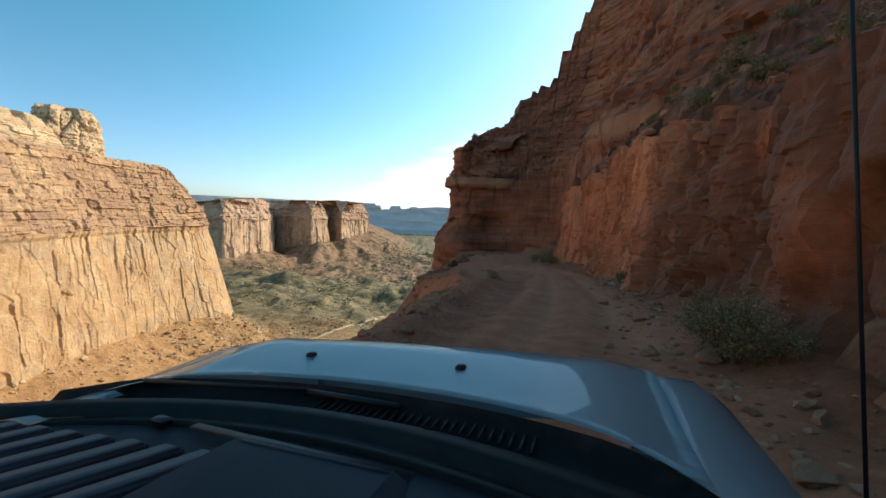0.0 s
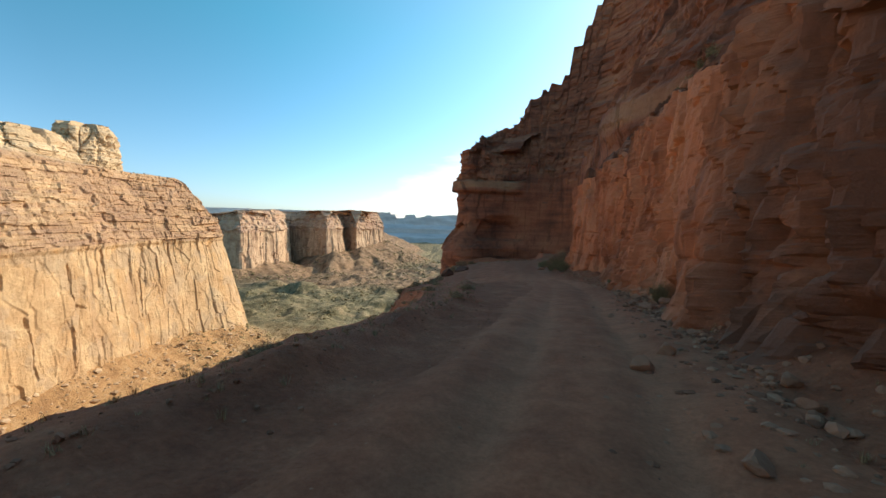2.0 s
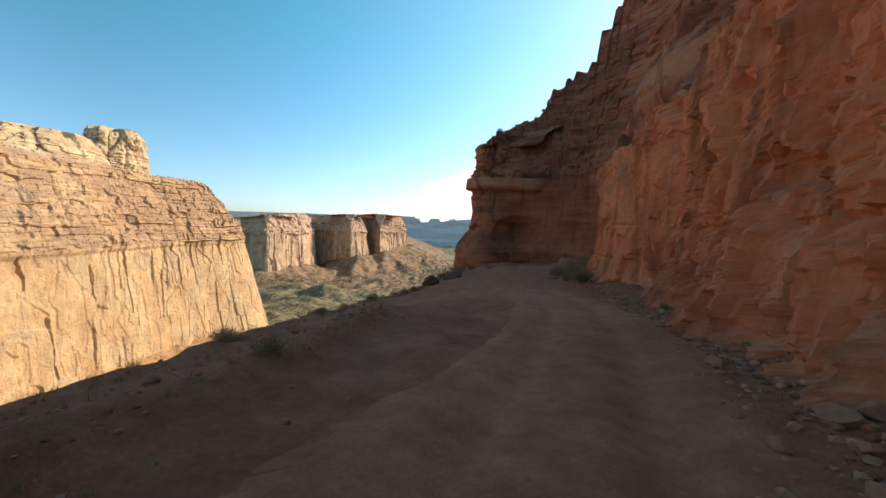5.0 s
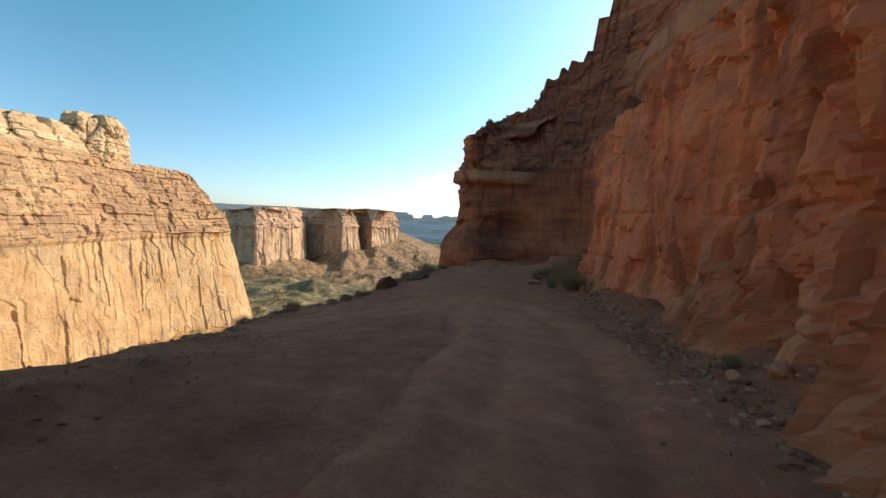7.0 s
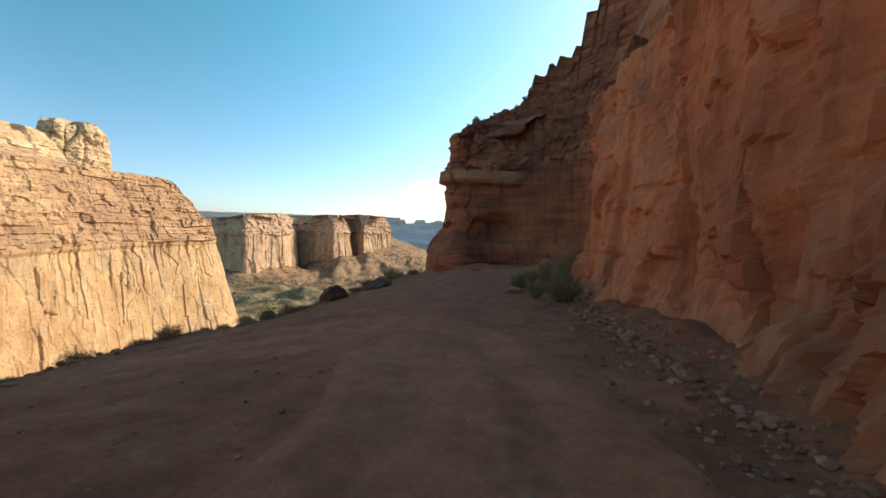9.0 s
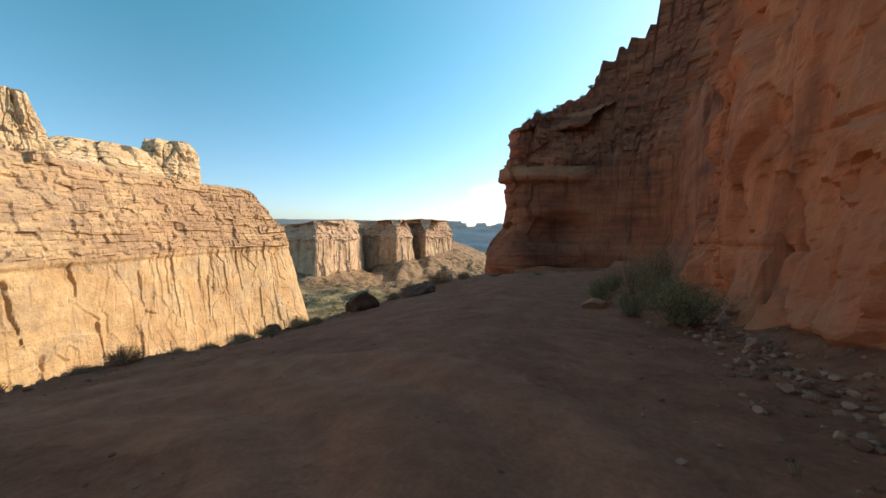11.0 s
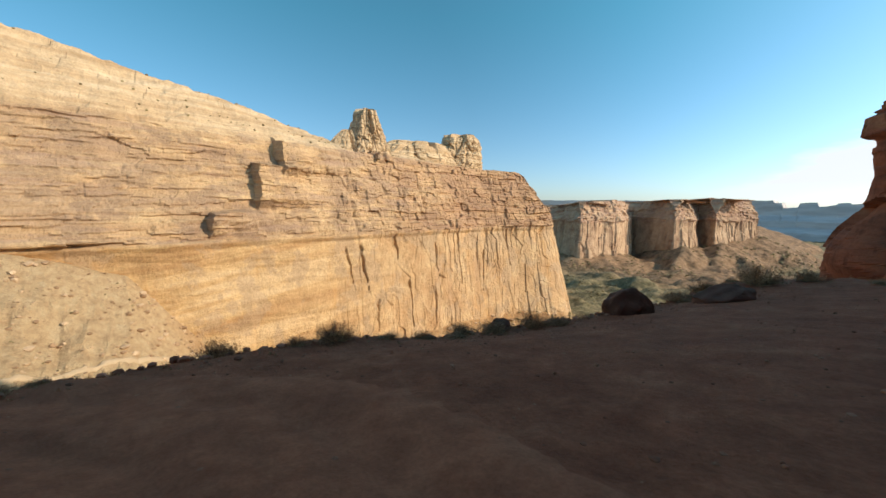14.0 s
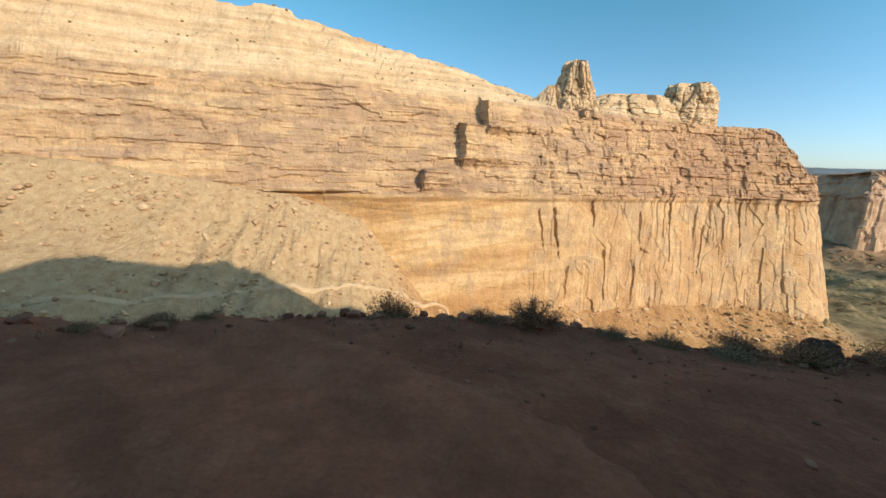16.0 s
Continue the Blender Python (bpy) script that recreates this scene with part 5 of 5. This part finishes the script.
def plastic(name, colour, rough=0.6, grain=180.0):
    n = Nodes(name)
    n.bump(n.noise(grain, 3, 0.6), 0.25, 0.002)
    dust = n.noise(7.0, 6, 0.7)
    return n.done(n.mix(n.math("MULTIPLY", n.span(dust, 0.5, 0.8), 0.25), colour, (0.16, 0.13, 0.11)), rough)


M_PAINT = paint()
M_BLACK = plastic("black_trim", (0.012, 0.012, 0.013), 0.5)
M_DASH = plastic("grey_dash", (0.036, 0.044, 0.060), 0.55)
M_RUBBER = plastic("tyre_rubber", (0.02, 0.02, 0.02), 0.85, 60.0)

car_frame = pose(-0.000, 0.000, 0.000, 85.05, -2.32, 0.40) @ Matrix.Rotation(radians(-21.5), 4, "Y")      # the camera's first pose, turned along the road
MIDDLE = -0.62                     # the car's middle line, to the left of the camera's first place


def car_at(f, side, drop):
    """A place in the car: metres ahead of the camera's first place, right of the car's middle line, below that place;
    leaned to fit the view.
    """
    return Vector((side + MIDDLE, 0.03 * (side + MIDDLE) - drop, -f))


def sheet(rows):
    """A skin over rows of points."""
    bm = bmesh.new()
    made = [[bm.verts.new(p) for p in row] for row in rows]
    for a, b in zip(made, made[1:]):
        for k in range(len(a) - 1):
            bm.faces.new((a[k], a[k + 1], b[k + 1], b[k]))
    return bm


def car_part(name, bm, mat, parent, label="", thick=0.0, rounded=True):
    if thick:
        bmesh.ops.solidify(bm, geom=bm.faces[:], thickness=thick)
    bmesh.ops.recalc_face_normals(bm, faces=bm.faces)
    ob = part(name, bm, mat, parent, label)
    if rounded:
        ob.data.polygons.foreach_set("use_smooth", [True] * len(ob.data.polygons))
    return ob


def slab(f0, f1, s0, s1, d0, d1, bevel=0.008):
    """A rounded block between two corners."""
    bm = bmesh.new()
    bmesh.ops.create_cube(bm, size=1)
    a, b = car_at(f0, s0, d0), car_at(f1, s1, d1)
    for v in bm.verts:
        v.co = Vector([(a[i] + b[i]) / 2 + v.co[i] * abs(b[i] - a[i]) for i in range(3)])
    bmesh.ops.bevel(bm, geom=bm.edges[:], offset=bevel, segments=2, affect="EDGES")
    return bm


def rod(a, b, r, sides=8):
    way = b - a
    q = way.to_track_quat("Z", "Y")
    rows = [[p + q @ Vector((r * math.cos(t * 2 * math.pi / sides), r * math.sin(t * 2 * math.pi / sides), 0)) for t in range(sides + 1)] for p in (a, b)]
    bm = sheet(rows)
    bmesh.ops.remove_doubles(bm, verts=bm.verts, dist=1e-5)
    bmesh.ops.holes_fill(bm, edges=bm.edges)
    return bm


def hood_drop(f, u):
    """Hood skin below camera height, curved to fit the camera's view; u: -1..1 across."""
    return 0.352 + 0.018 * u * u + 0.02 * abs(u) ** 6 - 0.09 * max(0, f - 0.95) + 1.1 * max(0, f - 1.2) ** 2 + 0.02 * max(0, 1.0 - f) - 0.006 * math.exp(-((abs(u) - 0.80) / 0.10) ** 2)


def rear_edge(u):
    return 0.925 - 0.09 * u * u - 0.10 * abs(u) ** 5


# Front half only, its parts placed and shaped to fit the first camera view.
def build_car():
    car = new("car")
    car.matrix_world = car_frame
    rows = []
    for i in range(25):
        t = i / 24
        row = []
        for k in range(41):
            u = -1 + 2 * k / 40
            f = rear_edge(u) + (1.80 - 0.10 * u * u - rear_edge(u)) * t
            row.append(car_at(f, 0.80 * u * (1 - 0.06 * t), hood_drop(f, u) + 0.10 * smooth(t, 0.9, 1.0)))
        rows.append(row)
    hood = car_part("hood", sheet(rows), M_PAINT, car, "silver-blue painted hood reflecting the cliffs and sky", 0.012)
    for side in (-0.30, 0.245):
        n = slab(1.08, 1.11, side - 0.014, side + 0.014, 0.342 - 0.012, 0.352, 0.004)
        car_part("washer_nozzle", n, M_BLACK, hood, "small black washer nozzle")
    for sign in (-1, 1):
        rows = []
        for i in range(25):
            t = i / 24
            f = 0.55 + 1.45 * t
            arch = max(0.0, 1 - ((f - 1.42) / 0.46) ** 2) ** 0.5
            row = []
            for side, drop in ((0.76, hood_drop(f, 0.98) + 0.024), (0.81, hood_drop(f, 0.98) + 0.016), (0.88, hood_drop(f, 0.98) + 0.022), (0.95, 0.44 + 0.9 * max(0, f - 1.25) ** 2), (1.0, 0.51 + 0.75 * max(0, f - 1.25) ** 2), (1.02, 0.64 + 0.5 * max(0, f - 1.3) ** 2), (1.025, 0.85), (1.02, 1.25 - 0.43 * arch)):
                row.append(car_at(f, sign * side, drop))
            rows.append(row)
        car_part("fender", sheet(rows), M_PAINT, car, "", 0.012)
        wheel = new("wheel")
        wheel.parent = car
        wheel.location = car_at(1.42, sign * 0.88, 1.17)
        ring = [(0.24, -0.11), (0.33, -0.125), (0.375, -0.10), (0.385, 0), (0.375, 0.10), (0.33, 0.125), (0.24, 0.11)]
        rows = [[Vector((w, r * math.cos(a * math.pi / 16), r * math.sin(a * math.pi / 16))) for r, w in ring] for a in range(33)]
        tyre = sheet(rows)
        bmesh.ops.remove_doubles(tyre, verts=tyre.verts, dist=1e-5)
        car_part("tyre", tyre, M_RUBBER, wheel)
        ring = [(0.02, 0.05), (0.08, 0.07), (0.19, 0.04), (0.23, 0.10), (0.245, 0.11)]
        rim = sheet([[Vector((w * sign, r * math.cos(a * math.pi / 16), r * math.sin(a * math.pi / 16))) for r, w in ring] for a in range(33)])
        bmesh.ops.remove_doubles(rim, verts=rim.verts, dist=1e-5)
        car_part("rim", rim, M_DASH, wheel)
    # nose panel under the hood's front
    rows = [[car_at(1.80 - 0.13 * (-1 + k / 10) ** 2 + bulge, 0.97 * (-1 + k / 10), drop) for k in range(21)] for drop, bulge in ((0.82, 0.0), (0.83, 0.05), (0.85, 0.06), (0.95, 0.12), (1.15, 0.10), (1.25, 0.0))]
    car_part("front_panel", sheet(rows), M_PAINT, car, "", 0.012)
    # cowl between hood and windscreen, with ribs
    rows = []
    for t in (0, 0.15, 0.4, 0.7, 1.0):
        rows.append([car_at((rear_edge(u) - 0.012) * (1 - t) + (0.80 - 0.20 * u * u) * t, (0.83 + 0.16 * max(0, -u) ** 2) * u, (hood_drop(rear_edge(u), u) + 0.012) * (1 - t) + (0.400 + 0.03 * u * u) * t + 0.035 * math.sin(math.pi * t)) for u in [-1 + k / 16 for k in range(33)]])
    cowl = car_part("cowl", sheet(rows), M_BLACK, car, "black plastic cowl below the windscreen", 0.008)
    for k in range(26):
        u = -0.10 + 0.028 * k
        f = (rear_edge(u) + 0.80 - 0.20 * u * u) / 2 + 0.01
        car_part("grille_rib", rod(car_at(f + 0.03, 0.83 * u, 0.398), car_at(f - 0.03, 0.83 * u, 0.402), 0.004, 6), M_BLACK, cowl)
    # wiper arm resting along the screen's foot
    wiper = car_part("wiper", rod(car_at(0.875, 0.16, 0.382), car_at(0.89, -0.16, 0.378), 0.009), M_BLACK, car, "black wiper arm lying along the cowl")
    car_part("wiper_blade", rod(car_at(0.885, -0.14, 0.374), car_at(0.80, -0.70, 0.372), 0.007), M_BLACK, wiper)
    # dark band round the screen's foot
    rows = [[car_at(0.785 - 0.20 * u * u + df, 0.92 * u, 0.388 + 0.012 * u * u + dd) for u in [-1.3 + k / 14 for k in range(34)]] for df, dd in ((0.030, 0.012), (0.012, -0.008), (-0.020, -0.004), (-0.05, 0.020))]
    car_part("screen_seal", sheet(rows), M_BLACK, car, "black rubber seal along the windscreen's foot", 0.006)
    # dashboard
    rows = []
    for t in (0, 0.25, 0.5, 0.75, 1.0):
        rows.append([car_at((0.745 - 0.20 * u * u) * (1 - t) + 0.20 * t, 0.94 * u, 0.405 + 0.03 * u * u + 0.012 * math.sin(math.pi * t) + 0.02 * t) for u in [-1 + k / 16 for k in range(33)]])
    rows.append([car_at(0.16, 0.94 * u, 0.50) for u in [-1 + k / 16 for k in range(33)]])
    rows.append([car_at(0.15, 0.94 * u, 0.72 + 0.42) for u in [-1 + k / 16 for k in range(33)]])
    dash = car_part("dashboard", sheet(rows), M_DASH, car, "dark grey ribbed plastic dashboard top", 0.015)
    for k in range(7):
        front, ahead = -0.80 + 0.105 * k, 0.545 + 0.009 * k
        bm = slab(0.16, ahead, front, front + 0.062, 0.404, 0.445, 0.007)
        for v in bm.verts:
            v.co.x += 0.42 * (-v.co.z - ahead)
        car_part("rib", bm, M_DASH, dash)
    # black strip across the dash under the screen, with a small sensor on it
    rows = [[car_at(0.700 - 0.16 * u * u + df, 0.90 * u, 0.404 + 0.03 * u * u + dd) for u in [-1 + k / 16 for k in range(33)]] for df, dd in ((0.025, 0.006), (0.020, -0.004), (-0.004, -0.005), (-0.010, 0.006))]
    car_part("defroster_strip", sheet(rows), M_BLACK, dash, "black defroster strip under the windscreen", 0.004)
    car_part("light_sensor", slab(0.645, 0.672, -0.425, -0.375, 0.392, 0.404, 0.004), M_DASH, dash, "small flat light sensor")
    # raised panel behind a long vent slot
    rows = [[car_at(f, sd, d) for sd, d in ((-0.160, 0.435), (-0.125, 0.396), (-0.05, 0.394), (0.27, 0.400), (0.33, 0.43))] for f in (0.640, 0.632, 0.44, 0.17)]
    panel = car_part("vent_panel", sheet(rows), M_DASH, dash, "raised dashboard panel behind a vent slot", 0.006, False)
    car_part("panel_edge", rod(car_at(0.632, -0.10, 0.393), car_at(0.632, 0.265, 0.399), 0.004, 6), M_DASH, panel)
    car_part("vent_slot", slab(0.640, 0.668, -0.28, 0.30, 0.398, 0.410, 0.003), M_BLACK, panel, "black vent slot")
    # antenna on the wing
    antenna = car_part("antenna", rod(car_at(0.90, 1.055, 0.52), car_at(0.90, 1.03, -0.62), 0.0035), M_BLACK, car, "thin black whip antenna", 0, True)
    car_part("antenna_foot", rod(car_at(0.90, 1.056, 0.60), car_at(0.90, 1.054, 0.49), 0.012), M_BLACK, antenna)
    return tagged(car, "silver-blue off-road car with dark dashboard standing on the road", "car")


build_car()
